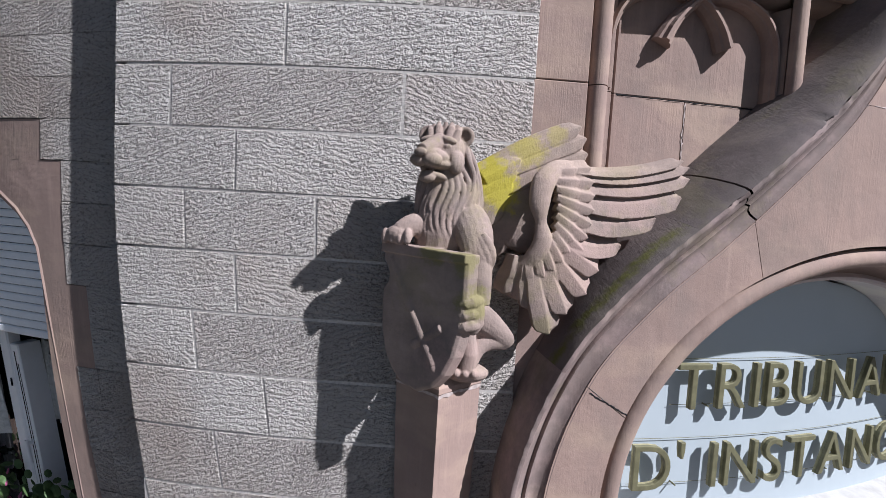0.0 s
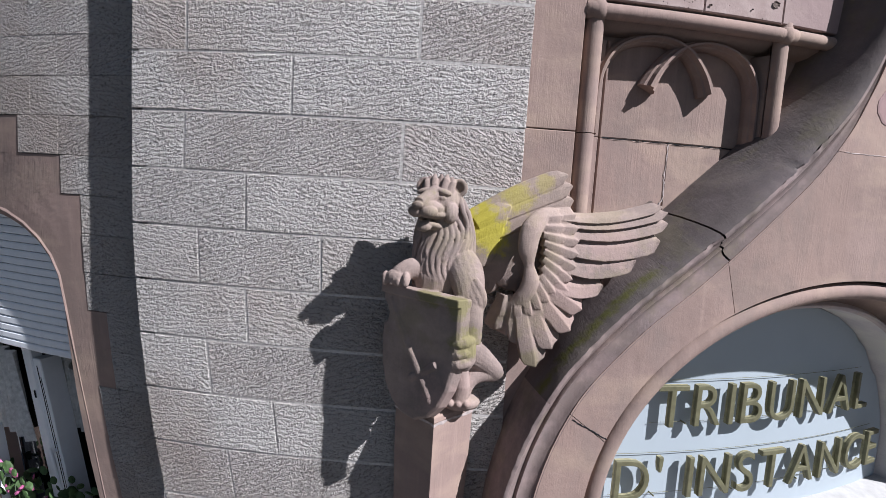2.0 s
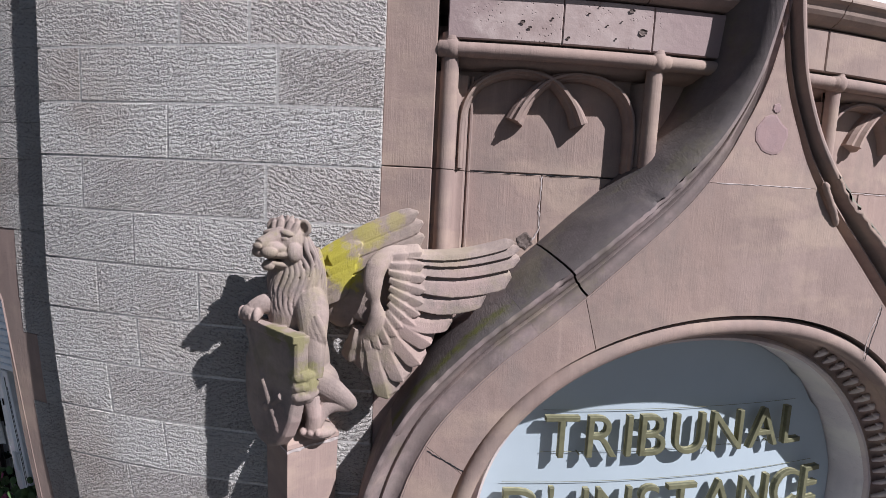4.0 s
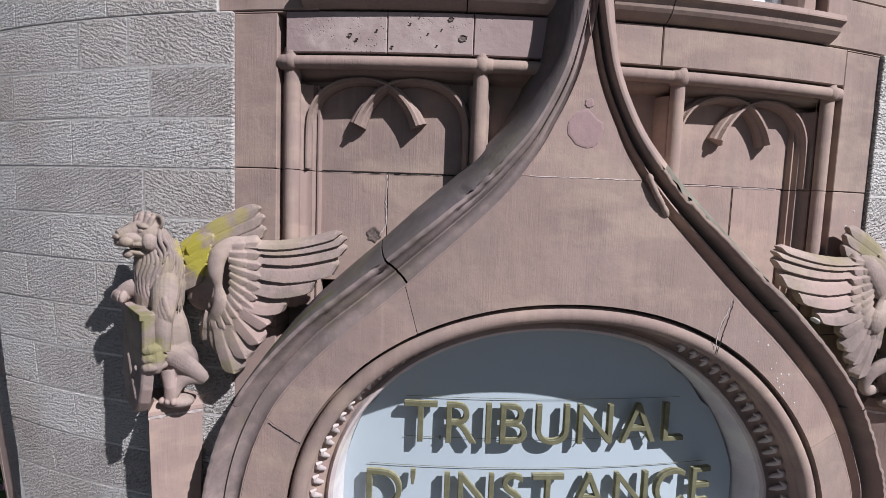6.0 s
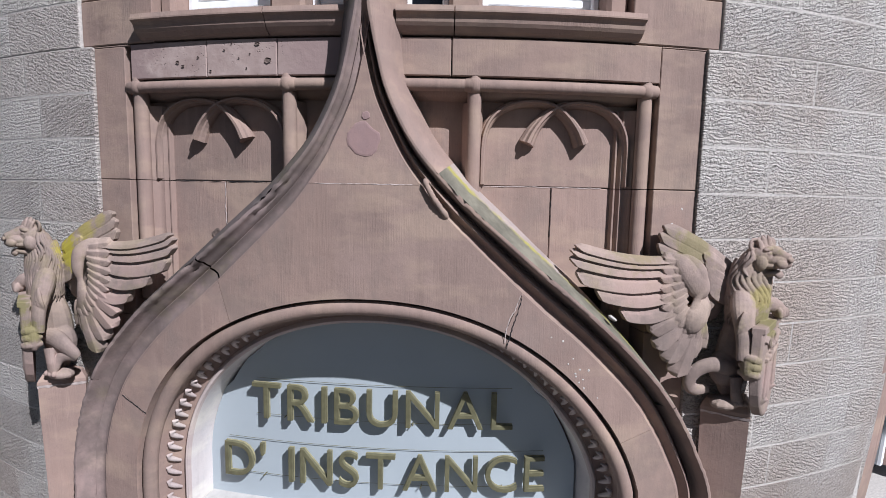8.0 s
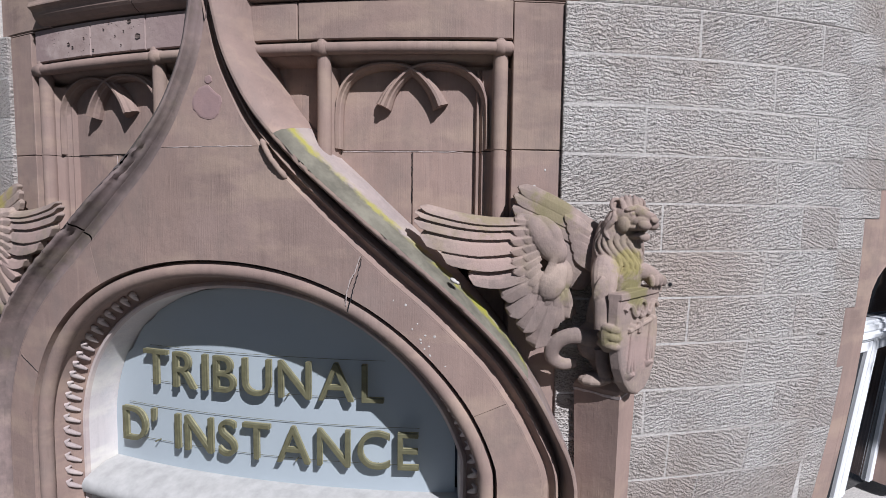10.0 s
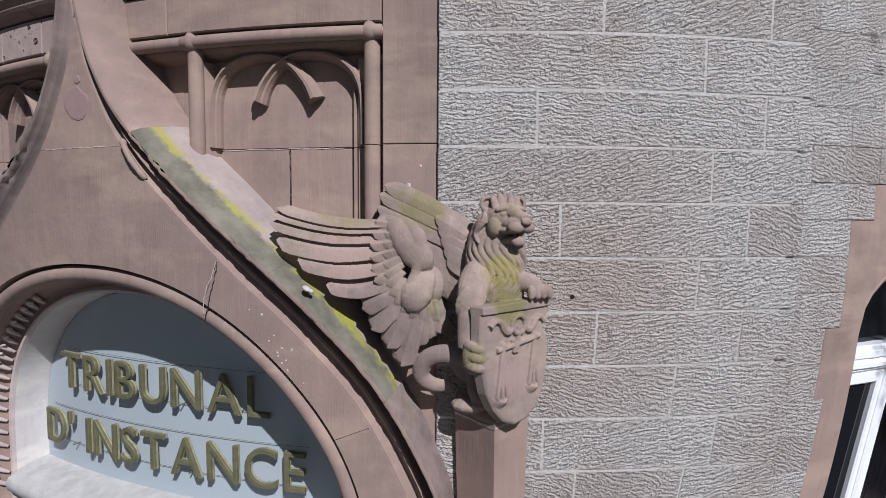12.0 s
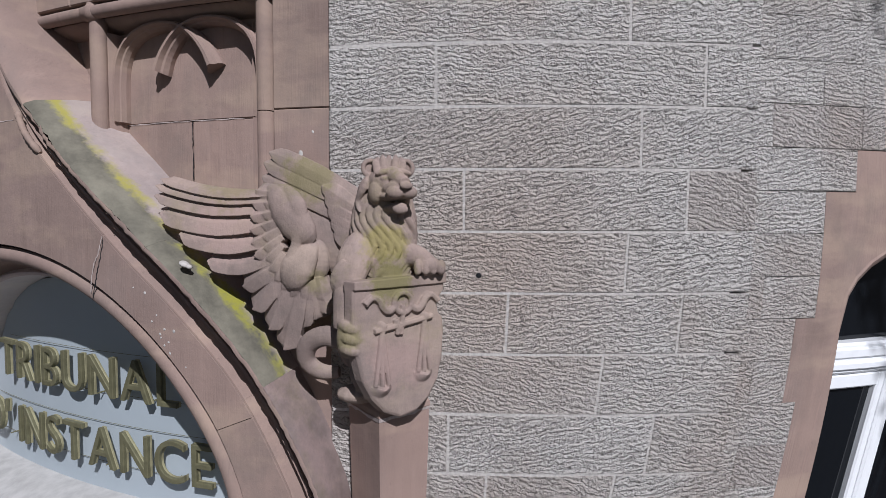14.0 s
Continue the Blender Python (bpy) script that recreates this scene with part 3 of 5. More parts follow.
def right_window():
    ob = thing("window_1", (WIN_R["mid"], DEEP_R - 0.2, 2.0), "closed white plastic window with a transom and dark glass", "window", kind="structure")
    m, h, d = WIN_R["mid"], WIN_R["half"], DEEP_R - 0.2
    line = window_outline(**WIN_R)
    part("window_frame", sweep([(x, z) for x, z in line], [(0.06, d - 0.03), (0.06, d + 0.03), (0.02, d + 0.04), (0.015, d - 0.03)], closed=True), WHITE, ob)
    transom = part("transom", slab(m - h + 0.02, m + h - 0.02, d - 0.03, d + 0.045, 3.075, 3.225, 0.012, 0.3), WHITE, ob)
    part("transom_bead", slab(m - h + 0.03, m + h - 0.03, d + 0.046, d + 0.062, 3.10, 3.135, 0.006, 0.3), WHITE, transom)
    part("transom_bead", slab(m - h + 0.03, m + h - 0.03, d + 0.046, d + 0.058, 3.155, 3.20, 0.006, 0.3), WHITE, transom)
    part("mullion", slab(m - 0.018, m + 0.03, d - 0.03, d + 0.04, 2.0, 3.075, 0.01), WHITE, ob)
    for a, b in ((m - h - 0.05, m - 0.02), (m + 0.032, m + h - 0.06)):
        sash = part("sash", joined(slab(a, a + 0.05, d - 0.02, d + 0.03, 2.0, 3.07, 0.008), slab(b - 0.05, b, d - 0.02, d + 0.03, 2.0, 3.07, 0.008),
                                   slab(a + 0.051, b - 0.051, d - 0.02, d + 0.03, 3.0, 3.07, 0.008)), WHITE, ob)
        part("pane", slab(a + 0.045, b - 0.045, d - 0.01, d, 2.0, 3.01, 0.001), GLASS, sash)
    inner = [(x, z) for x, z in line if z > 3.22]
    v = [(x, d, z) for x, z in inner] + [(inner[0][0], d, 3.22), (inner[-1][0], d, 3.22)]
    k = len(inner)
    back = [(x, d - 0.01, z) for x, _, z in v]
    face = [k] + list(range(k)) + [k + 1]
    part("pane", (v + back, [face, [i + k + 2 for i in face]] + [[face[i], face[(i + 1) % len(face)], face[(i + 1) % len(face)] + k + 2, face[i] + k + 2] for i in range(len(face))]), GLASS, ob)


right_window()


def left_window():
    m, h, d = WIN_L["mid"], WIN_L["half"], DEEP_L - 0.07
    ob = thing("roller_shutter", (m, d, 3.0), "half-lowered white roller shutter in the arched window", "shutter")
    z = 3.02
    while z < 3.84:
        w = h - 0.02 if z < WIN_L["spring"] else h * math.sqrt(max(0.02, 1 - ((z - WIN_L["spring"]) / WIN_L["rise"]) ** 2)) - 0.01
        if w > 0.08:
            part("slat", slab(m - w, m + w, d - 0.012, d, z + 0.001, z + 0.038, 0.006, 0.3), SLAT, ob)
        z += 0.04
    win = thing("window_2", (m, d - 0.1, 2.0), "open white plastic window with a sheer curtain", "window", kind="structure")
    part("window_frame", sweep(window_outline(**WIN_L), [(-0.02, d - 0.13), (-0.02, d - 0.07), (-0.055, d - 0.06), (-0.06, d - 0.13)], closed=True), WHITE, win)
    # casement standing open, seen on its edge, with its fittings
    casement = part("casement", joined(slab(-4.580, -4.495, d - 0.20, d - 0.14, 1.95, 3.0, 0.008), slab(-4.493, -4.420, d - 0.26, d - 0.15, 1.95, 2.9, 0.006)), WHITE, win)
    part("seal", slab(-4.460, -4.454, d - 0.15, d - 0.148, 1.95, 2.86, 0.0005), DARK, casement)
    part("seal", slab(-4.438, -4.435, d - 0.15, d - 0.148, 1.95, 2.80, 0.0005), DARK, casement)
    part("window_handle", joined(tube([(-4.435, d - 0.16, 2.40), (-4.435, d - 0.12, 2.40)], 0.010), tube([(-4.435, d - 0.12, 2.42), (-4.430, d - 0.12, 2.31)], 0.010)), WHITE, casement)
    part("latch", slab(-4.505, -4.497, d - 0.14, d - 0.134, 2.68, 2.72, 0.001), DARK, casement)
    part("pane", slab(-4.910, -4.585, d - 0.18, d - 0.174, 1.95, 2.95, 0.001), GLASS, win)
    rows = []
    for i in range(25):
        u = i / 24
        rows.append([(-4.420 + 0.115 * u - 0.05 * (1 - zz) * (1 - u), d - 0.28 + 0.02 * math.sin(u * 22 + zz * 3), 2.45 + 0.05 * (1 - u) + zz * (0.47 - 0.22 * u)) for zz in (0, 0.25, 0.5, 0.75, 1)])
    sheet = lattice(rows)
    thick = ([(a, b - 0.003, c) for a, b, c in sheet[0]], sheet[1])
    solid("curtain", joined(sheet, thick), CURTAIN, "sheer white lace curtain hanging at the open window", "curtain", smooth=True)
    rows = []
    for i in range(31):
        u = i / 30
        rows.append([(-4.940 + 0.34 * u, d - 0.12 + 0.02 * math.sin(u * 30 + zz * 2), 2.48 - 0.06 * u + zz * 0.5) for zz in (0, 0.25, 0.5, 0.75, 1)])
    sheet = lattice(rows)
    thick = ([(a, b - 0.003, c) for a, b, c in sheet[0]], sheet[1])
    solid("curtain", joined(sheet, thick), CURTAIN, "short sheer curtain with a lace hem behind the pane", "curtain", smooth=True)
    shapes, blooms = [], []
    for k in range(260):
        x, zz, dd = random.uniform(m - 0.55, m + h - 0.06), random.uniform(1.9, 2.30), d - random.uniform(0.0, 0.13)
        r = random.uniform(0.018, 0.04)
        (blooms if zz < 2.3 and k % 9 == 0 else shapes).append(ball((x, dd, zz), (r, r * 0.25, r * 0.8), 4, (random.uniform(0, 180), random.uniform(0, 180), 0)))
    pot = thing("window_plants", (m, d, 1.9), "green geraniums with pink flowers on the window sill", "plants", kind="stuff")
    part("leaves", joined(*shapes), LEAF, pot)
    part("flowers", joined(*blooms), PETAL, pot)
    solid("window_sill", slab(m - h - 0.05, m + h + 0.05, d - 0.3, DEEP_L + 0.06, 1.80, 1.89, 0.01, 0.3), PINK, "red sandstone window sill", "sill", "structure")


left_window()


# ---- portal: surround, blind panels, ogee hood, arch, sign board ----
CX = -0.025                              # axis of the ogee and the arch
FACE = -0.018                            # front of the red surround
BACK = -0.16                             # ground of the blind panels
portal = thing("portal_surround", (0, FACE, 2.0), "red sandstone surround with two blind traceried panels", "portal", kind="structure")
solid("portal_core", joined(slab(FRAME_L, FRAME_R, -0.7, -0.42, 3.3, 5.0, 0.003), slab(FRAME_L, -1.22, -0.7, -0.42, 0, 3.3, 0.003), slab(1.2, FRAME_R, -0.7, -0.42, 0, 3.3, 0.003)),
      PINK, "masonry behind the red portal", "wall", "structure")


def stone(shape, material=None, label="", smooth=False, parent=None):
    return part("dressed_stone", shape, material or PINK, parent or portal, label, smooth)


for sgn in (-1, 1):
    e = FRAME_L if sgn < 0 else FRAME_R
    mid = 0.015                          # axis between the two panels
    fil = mid + sgn * 1.405               # outer edge of the sunk panel
    a, b = sorted((e, fil))
    for z0, z1 in ((2.0, 2.8), (2.803, 3.50), (3.503, 4.248), (4.252, 4.945)):
        stone(slab(a, b, BACK - 0.03, FACE, z0, z1, 0.003), PINK_WARM if z1 < 4.25 else PINK)
    # ground of the panel: two lower stones, one upper
    p, q = sorted((fil, mid + sgn * 0.10))
    cut = mid + sgn * 0.905
    lo, hi = sorted((p, q), key=lambda x: -abs(x - mid))
    for m, n in ((lo, cut), (cut, hi)):
        m, n = sorted((m, n))
        stone(slab(m + 0.002, n - 0.002, BACK - 0.03, BACK, 3.72, 4.25, 0.004), PINK_WARM if m == lo or n == lo else PINK)
    m, n = sorted((fil, mid + sgn * 1.235))
    stone(slab(m, n, BACK - 0.03, BACK, 2.6, 3.715, 0.004))
    stone(slab(p, q, BACK - 0.03, BACK + 0.002, 4.254, 4.86, 0.004))
    # splayed outer jamb of the sunk panel
    x0 = mid + sgn * 1.42
    for z0, z1, m in ((3.6, 4.248, PINK_WARM), (4.252, 4.80, PINK)):
        prof = [(0.0, FACE - 0.002), (0.006, FACE - 0.05), (0.012, BACK + 0.005)]
        # big upright roll
        c = mid + sgn * 1.349
        part("roll_moulding", sweep([(c, z0), (c, (z0 + z1) / 2), (c, z1)], circle(0.038, 16, 0, BACK + 0.098)), m, portal, smooth=True)
        # web behind the roll, hollow and inner rib
        ribs = [(0.06, BACK - 0.01), (0.06, BACK + 0.085), (0.03, BACK + 0.09), (-0.03, BACK + 0.085), (-0.045, BACK + 0.055), (-0.06, BACK + 0.045), (-0.08, BACK + 0.045), (-0.088, BACK + 0.03), (-0.092, BACK + 0.018), (-0.10, BACK + 0.03), (-0.108, BACK + 0.03), (-0.112, BACK + 0.012), (-0.114, BACK - 0.01)]
        part("jamb_moulding", sweep([(c, z0), (c, (z0 + z1) / 2), (c, z1 - 0.15 if z1 > 4.5 else z1)], [(o * sgn, dd) for o, dd in ribs], closed=True, flip=-1), m, portal, smooth=True)
    # inner upright roll, dying into the hood
    c = mid + sgn * 0.47
    part("roll_moulding", sweep([(c, 4.05), (c, 4.4), (c, 4.80)], circle(0.036, 14, 0, BACK + 0.098)), PINK, portal, smooth=True)
    part("jamb_moulding", sweep([(c, 4.0), (c, 4.4), (c, 4.66)], [(-0.055, BACK - 0.01), (-0.05, BACK + 0.04), (-0.03, BACK + 0.085), (0.03, BACK + 0.085), (0.05, BACK + 0.04), (0.055, BACK - 0.01)], closed=True), PINK, portal, smooth=True)
    # level roll along the top, on to the middle shaft
    zt = 4.735
    line = [(mid + sgn * (1.40 - 1.32 * i / 16), zt) for i in range(17)]
    part("roll_moulding", sweep(line, circle(0.030, 14, 0, BACK + 0.122)), PINK, portal, smooth=True)
    part("head_moulding", sweep(line[:], [(-0.06 * -sgn, BACK - 0.01), (-0.05 * -sgn, BACK + 0.05), (-0.028 * -sgn, BACK + 0.09), (0.02 * -sgn, BACK + 0.10), (0.05 * -sgn, BACK + 0.10), (0.05 * -sgn, BACK - 0.01)], closed=True), PINK, portal, smooth=True)
    for cx in (1.345, 0.47):
        x = mid + sgn * cx
        part("roll_crossing", joined(tube([(x, BACK + 0.112, zt), (x, BACK + 0.112, zt + 0.045), (x, BACK + 0.105, zt + 0.062)], [0.034, 0.032, 0.016], 10),
                                     tube([(x, BACK + 0.12, zt), (x + sgn * (0.05 if cx > 1 else -0.045), BACK + 0.12, zt), (x + sgn * (0.066 if cx > 1 else -0.06), BACK + 0.115, zt)], [0.036, 0.033, 0.018], 10),
                                     ball((x, BACK + 0.122, zt), (0.042, 0.036, 0.042), 10)), PINK, portal, smooth=True)
    # tracery: two side arcs and two hanging cusps
    ax = mid + sgn * 0.905

    def rib(points, widths, dep=0.085):
        pts = smooth_curve([(ax + x, z) for x, z in points], 34)
        rows = []
        for i, (x, z) in enumerate(pts):
            a, b = pts[max(i - 1, 0)], pts[min(i + 1, 33)]
            tx, tz = b[0] - a[0], b[1] - a[1]
            ln = math.hypot(tx, tz)
            nx, nz = -tz / ln, tx / ln
            w = np.interp(i / 33, [k / (len(widths) - 1) for k in range(len(widths))], widths)
            rows.append([(x + nx * w * o, BACK + dd * dep / 0.085, z + nz * w * o) for o, dd in ((-1, -0.005), (-1.0, 0.03), (-0.7, 0.055), (-0.45, 0.06), (-0.2, 0.085), (0.2, 0.085), (0.45, 0.06), (0.7, 0.055), (1, 0.03), (1, -0.005))])
        v, f = lattice(rows)
        return v, f + [list(range(10)), list(range(len(v) - 10, len(v)))]

    # two ribs that spring from the jambs, cross at the middle and end as hanging cusps
    for way in (-1, 1):
        part("tracery_rib", rib([(way * x, z) for x, z in ((-0.385, 4.26), (-0.383, 4.465), (-0.358, 4.5625), (-0.30, 4.63), (-0.208, 4.67), (-0.097, 4.678), (0.0, 4.652), (0.06, 4.608), (0.115, 4.54), (0.148, 4.472))],
                                [0.022, 0.023, 0.024, 0.024, 0.022, 0.022, 0.022, 0.024, 0.03, 0.042], 0.07), PINK_WARM if way < 0 else PINK, portal)
    part("tracery_head", slab(ax - 0.40, ax + 0.40, BACK - 0.02, BACK + 0.02, 4.69, 4.72, 0.004), PINK, portal)

# lintel band with its damaged stretch
for a, b, m, lab in ((FRAME_L + 0.25, -0.885, PITTED, "pale pitted and flaking stone"), (-0.882, -0.50, PITTED, "pale pitted and flaking stone"), (-0.497, -0.14, PITTED, "darker flaking stone"), (0.11, 0.365, PINK_WARM, ""), (0.37, FRAME_R - 0.25, PINK, "")):
    stone(slab(a, b, BACK - 0.03, FACE + random.uniform(-0.002, 0.003), 4.774, 4.952, 0.004), m, lab)
for a, b in ((FRAME_L, FRAME_L + 0.247), (FRAME_R - 0.247, FRAME_R)):
    stone(slab(a, b, BACK - 0.03, FACE, 4.948, 4.953, 0.001))
for a, b in ((UP_L, UP_L + 0.48), (UP_R - 0.48, UP_R)):
    stone(slab(a, b, -0.3, FACE + 0.004, 4.958, 5.19, 0.004))
    stone(slab(a, b, -0.3, FACE + 0.002, 5.194, 5.9, 0.004))
# damage: pits knocked out of the lintel; broken-rimmed flakes, hollows' shade in their colour
for x, z, r in ((-0.60, 4.925, 0.018), (-0.545, 4.845, 0.03), (-0.78, 4.90, 0.008), (-0.93, 4.87, 0.009), (-0.66, 4.81, 0.008), (-1.05, 4.85, 0.016), (-1.02, 4.83, 0.012), (-0.70, 4.86, 0.007), (-0.86, 4.80, 0.011), (-0.74, 4.93, 0.006), (-0.64, 4.88, 0.006)):
    rim = []
    for k in range(11):
        a = 2 * math.pi * k / 11
        q = 0.75 * r * random.uniform(0.7, 1.15)
        rim.append((x + q * math.cos(a), z + 0.6 * q * math.sin(a)))
    v = [(p, FACE + 0.0045, q) for p, q in rim] + [(x + (p - x) * 0.6, FACE + 0.001, z + (q - z) * 0.6) for p, q in rim] + [(x, FACE + 0.002, z)]
    f = [[i, (i + 1) % 11, 11 + (i + 1) % 11, 11 + i] for i in range(11)] + [[11 + i, 11 + (i + 1) % 11, 22] for i in range(11)]
    part("chipped_hollow", (v, f), CHIP, portal, "dark flake for the shade of a knocked-out chip")

# ---- upper window: sill, lights ----
sill = thing("upper_sill", (0, 0, 4.96), "moulded red sandstone window sill above the portal", "window sill", kind="structure")
SILL = [(0.0, -0.25), (0.125, -0.25), (0.125, -0.06), (0.115, 0.052), (0.092, 0.06), (0.085, 0.06), (0.075, 0.046), (0.062, 0.038), (0.045, 0.034), (0.03, 0.024), (0.012, 0.004), (0.0, -0.02)]
for a, b in ((-1.265, -0.535), (-0.53, -0.135), (0.105, 0.375), (0.38, 1.29)):
    line = [(a + (b - a) * i / 10, 4.962) for i in range(11)]
    part("sill_stone", sweep(line, SILL, closed=True), PINK, sill)
upper = thing("window_3", (0, -0.2, 5.09), "white shuttered upper window lights between red mullions", "window", kind="structure")
for a, b in ((-1.195, -1.105), (-0.56, -0.375), (0.35, 0.515), (1.14, 1.25)):
    part("mullion", slab(a, b, -0.3, -0.06, 5.088, 5.9, 0.02), PINK, upper)
for a, b, m in ((-1.105, -0.56, SLAT), (-0.375, -0.15, SLAT), (0.12, 0.35, GLASS), (0.515, 1.14, SLAT)):
    light = part("window_frame", joined(slab(a, b, -0.22, -0.17, 5.088, 5.125, 0.006), slab(a, a + 0.035, -0.22, -0.17, 5.126, 5.9, 0.006), slab(b - 0.035, b, -0.22, -0.17, 5.126, 5.9, 0.006)), WHITE, upper)
    if m is SLAT:
        for k in range(18):
            part("slat", slab(a + 0.036, b - 0.036, -0.212, -0.20, 5.127 + 0.043 * k, 5.168 + 0.043 * k, 0.006, 0.3), SLAT, light)
    else:
        part("pane", slab(a + 0.03, b - 0.03, -0.21, -0.2, 5.12, 5.9, 0.001), GLASS, light)
solid("wall_above_portal", joined(slab(-1.7, 1.76, -0.7, -0.31, 4.99, 6.0, 0.003), slab(-1.7, 1.76, -0.3, -0.03, 5.905, 6.0, 0.003)), PINK, "red sandstone head above the upper window", "wall", "structure")

# ---- ogee hood ----
OUT = [(0.012, 5.3), (0.024, 5.06), (0.042, 4.95), (0.065, 4.84), (0.10, 4.70), (0.158, 4.56), (0.238, 4.42), (0.345, 4.29), (0.45, 4.18), (0.572, 4.07), (0.70, 3.958), (0.82, 3.855),
       (0.965, 3.735), (1.165, 3.56), (1.365, 3.335), (1.475, 3.15), (1.555, 2.94), (1.605, 2.70), (1.615, 2.40), (1.615, 2.0)]
LIP_D, SPAN_D = 0.235, 0.13


def spread(x, z):
    """Shifts the arch's right leg out towards its foot, to fit the camera's view."""
    out = min(max((3.55 - z) / 0.85, 0.0), 1.0) ** 1.3 * min(max((x - 0.55) / 0.6, 0.0), 1.0)
    return x + 0.13 * out, z


hood = thing("ogee_hood", (CX, 0.1, 2.0), "projecting ogee hood mould of weathered red sandstone with mossy top", "hood mould", kind="structure")
# inner side of each point: hollow and fillets against the spandrel; outer side: steep weathering back to the wall
HOOD_IN = [(-0.163, SPAN_D - 0.04), (-0.161, SPAN_D + 0.001), (-0.155, SPAN_D - 0.001), (-0.146, SPAN_D - 0.016), (-0.132, SPAN_D - 0.034), (-0.116, SPAN_D - 0.042), (-0.102, SPAN_D - 0.034), (-0.094, SPAN_D - 0.012), (-0.084, SPAN_D + 0.002),
           (-0.073, SPAN_D - 0.002), (-0.066, SPAN_D - 0.020), (-0.058, SPAN_D - 0.044), (-0.046, SPAN_D - 0.054), (-0.036, SPAN_D - 0.044), (-0.03, SPAN_D), (-0.022, LIP_D - 0.03), (-0.014, LIP_D - 0.004), (-0.004, LIP_D), (0.006, LIP_D - 0.004)]
# left side: a soft hollow and a shallow groove, shaped to fit the camera's view
HOOD_IN_L = [(-0.163, SPAN_D - 0.04), (-0.161, SPAN_D + 0.001), (-0.155, SPAN_D - 0.001), (-0.14, SPAN_D - 0.012), (-0.12, SPAN_D - 0.02), (-0.10, SPAN_D - 0.018), (-0.085, SPAN_D - 0.006), (-0.076, SPAN_D + 0.003), (-0.071, SPAN_D - 0.002),
             (-0.067, SPAN_D - 0.014), (-0.06, SPAN_D - 0.004), (-0.045, SPAN_D + 0.02), (-0.03, SPAN_D + 0.04), (-0.022, LIP_D - 0.03), (-0.014, LIP_D - 0.004), (-0.004, LIP_D), (0.006, LIP_D - 0.004)]
HOOD_TOP = [(0.006, LIP_D - 0.005), (0.018, LIP_D - 0.025), (0.04, 0.13), (0.065, 0.06), (0.088, -0.02), (0.102, -0.09), (0.108, BACK - 0.01), (-0.05, BACK - 0.01), (-0.05, SPAN_D - 0.03)]


def mould_width(z):
    """How far the hood's inner moulding has widened at the height z; it is pinched towards the apex."""
    return float(np.interp(z, [3.3, 3.75, 4.245, 4.5, 4.85, 5.3], [0.92, 0.92, 0.66, 0.44, 0.40, 0.3]))


for sgn in (-1, 1):
    curve = smooth_curve([spread(CX + sgn * x, z) for x, z in OUT], 179)
    foot = next(i for i in range(179) if curve[i][1] < 3.2)
    head = next(i for i in range(179) if curve[i][1] < (3.872 if sgn < 0 else 4.31))
    for j, (u0, u1) in enumerate(((0, head), (head, 90), (90, foot), (foot, 178))):
        seg = curve[u0:u1 + 1]
        gap = 0.42 if sgn < 0 and j == 0 else 0.02
        seg = seg[:-1] + [(seg[-1][0] * (1 - gap) + seg[-2][0] * gap, seg[-1][1] * (1 - gap) + seg[-2][1] * gap)]
        rough = random.Random(7 + j + (10 if sgn > 0 else 0))
        bump_at = [(rough.uniform(-0.004, 0.004), rough.uniform(-0.004, 0.004)) for _ in seg]

        def side(profile, extra):
            rows = []
            for i, (x, z) in enumerate(seg):
                g = u0 + i
                a, b = curve[max(g - 1, 0)], curve[min(g + 1, 178)]
                tx, tz = b[0] - a[0], b[1] - a[1]
                ln = math.hypot(tx, tz)
                nx, nz = (tz / ln, -tx / ln) if sgn < 0 else (-tz / ln, tx / ln)
                squeeze = mould_width(z)
                row = []
                reach = float(np.interp(z, [2.4, 3.3, 3.7, 4.0, 4.35, 5.0], [0.075, 0.07, 0.062, 0.05, 0.03, 0.04])) / (LIP_D - SPAN_D)
                worn = math.exp(-((z - 4.2) / 0.10) ** 2) + (0.8 * math.exp(-((z - 3.83) / 0.03) ** 2) if sgn < 0 else 0.5 * math.exp(-((z - 3.80) / 0.05) ** 2))
                chip = rough.random() * worn
                for o, dd in profile:
                    dd = SPAN_D + (dd - SPAN_D) * reach if dd > SPAN_D else dd
                    if abs(o) < 0.035 and dd > SPAN_D:
                        dd -= 0.020 * chip
                        o += (rough.random() - 0.5) * 0.010 * worn
                    w = squeeze if o < 0 else float(np.interp(z, [2.8, 3.2, 3.6, 4.0, 4.75, 5.0], [0.4, 0.5, 0.8, 1.0, 0.95, 1.28]))
                    wob = extra * bump_at[i][0] * (1 if dd > SPAN_D + 0.04 else 0)
                    row.append((x + nx * o * w, dd + wob, z + nz * o * w))
                rows.append(row)
            return lattice(rows)
        v, f = side(HOOD_IN if sgn > 0 else HOOD_IN_L, 1.0)
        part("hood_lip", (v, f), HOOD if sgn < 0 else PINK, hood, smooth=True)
        v, f = side(HOOD_TOP, 0.6)
        m = len(HOOD_TOP)
        # left tops take the stone with shade in its colour
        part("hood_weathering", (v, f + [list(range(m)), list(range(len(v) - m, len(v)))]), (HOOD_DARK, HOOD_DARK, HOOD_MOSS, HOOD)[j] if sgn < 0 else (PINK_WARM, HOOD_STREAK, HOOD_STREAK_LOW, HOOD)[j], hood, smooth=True)

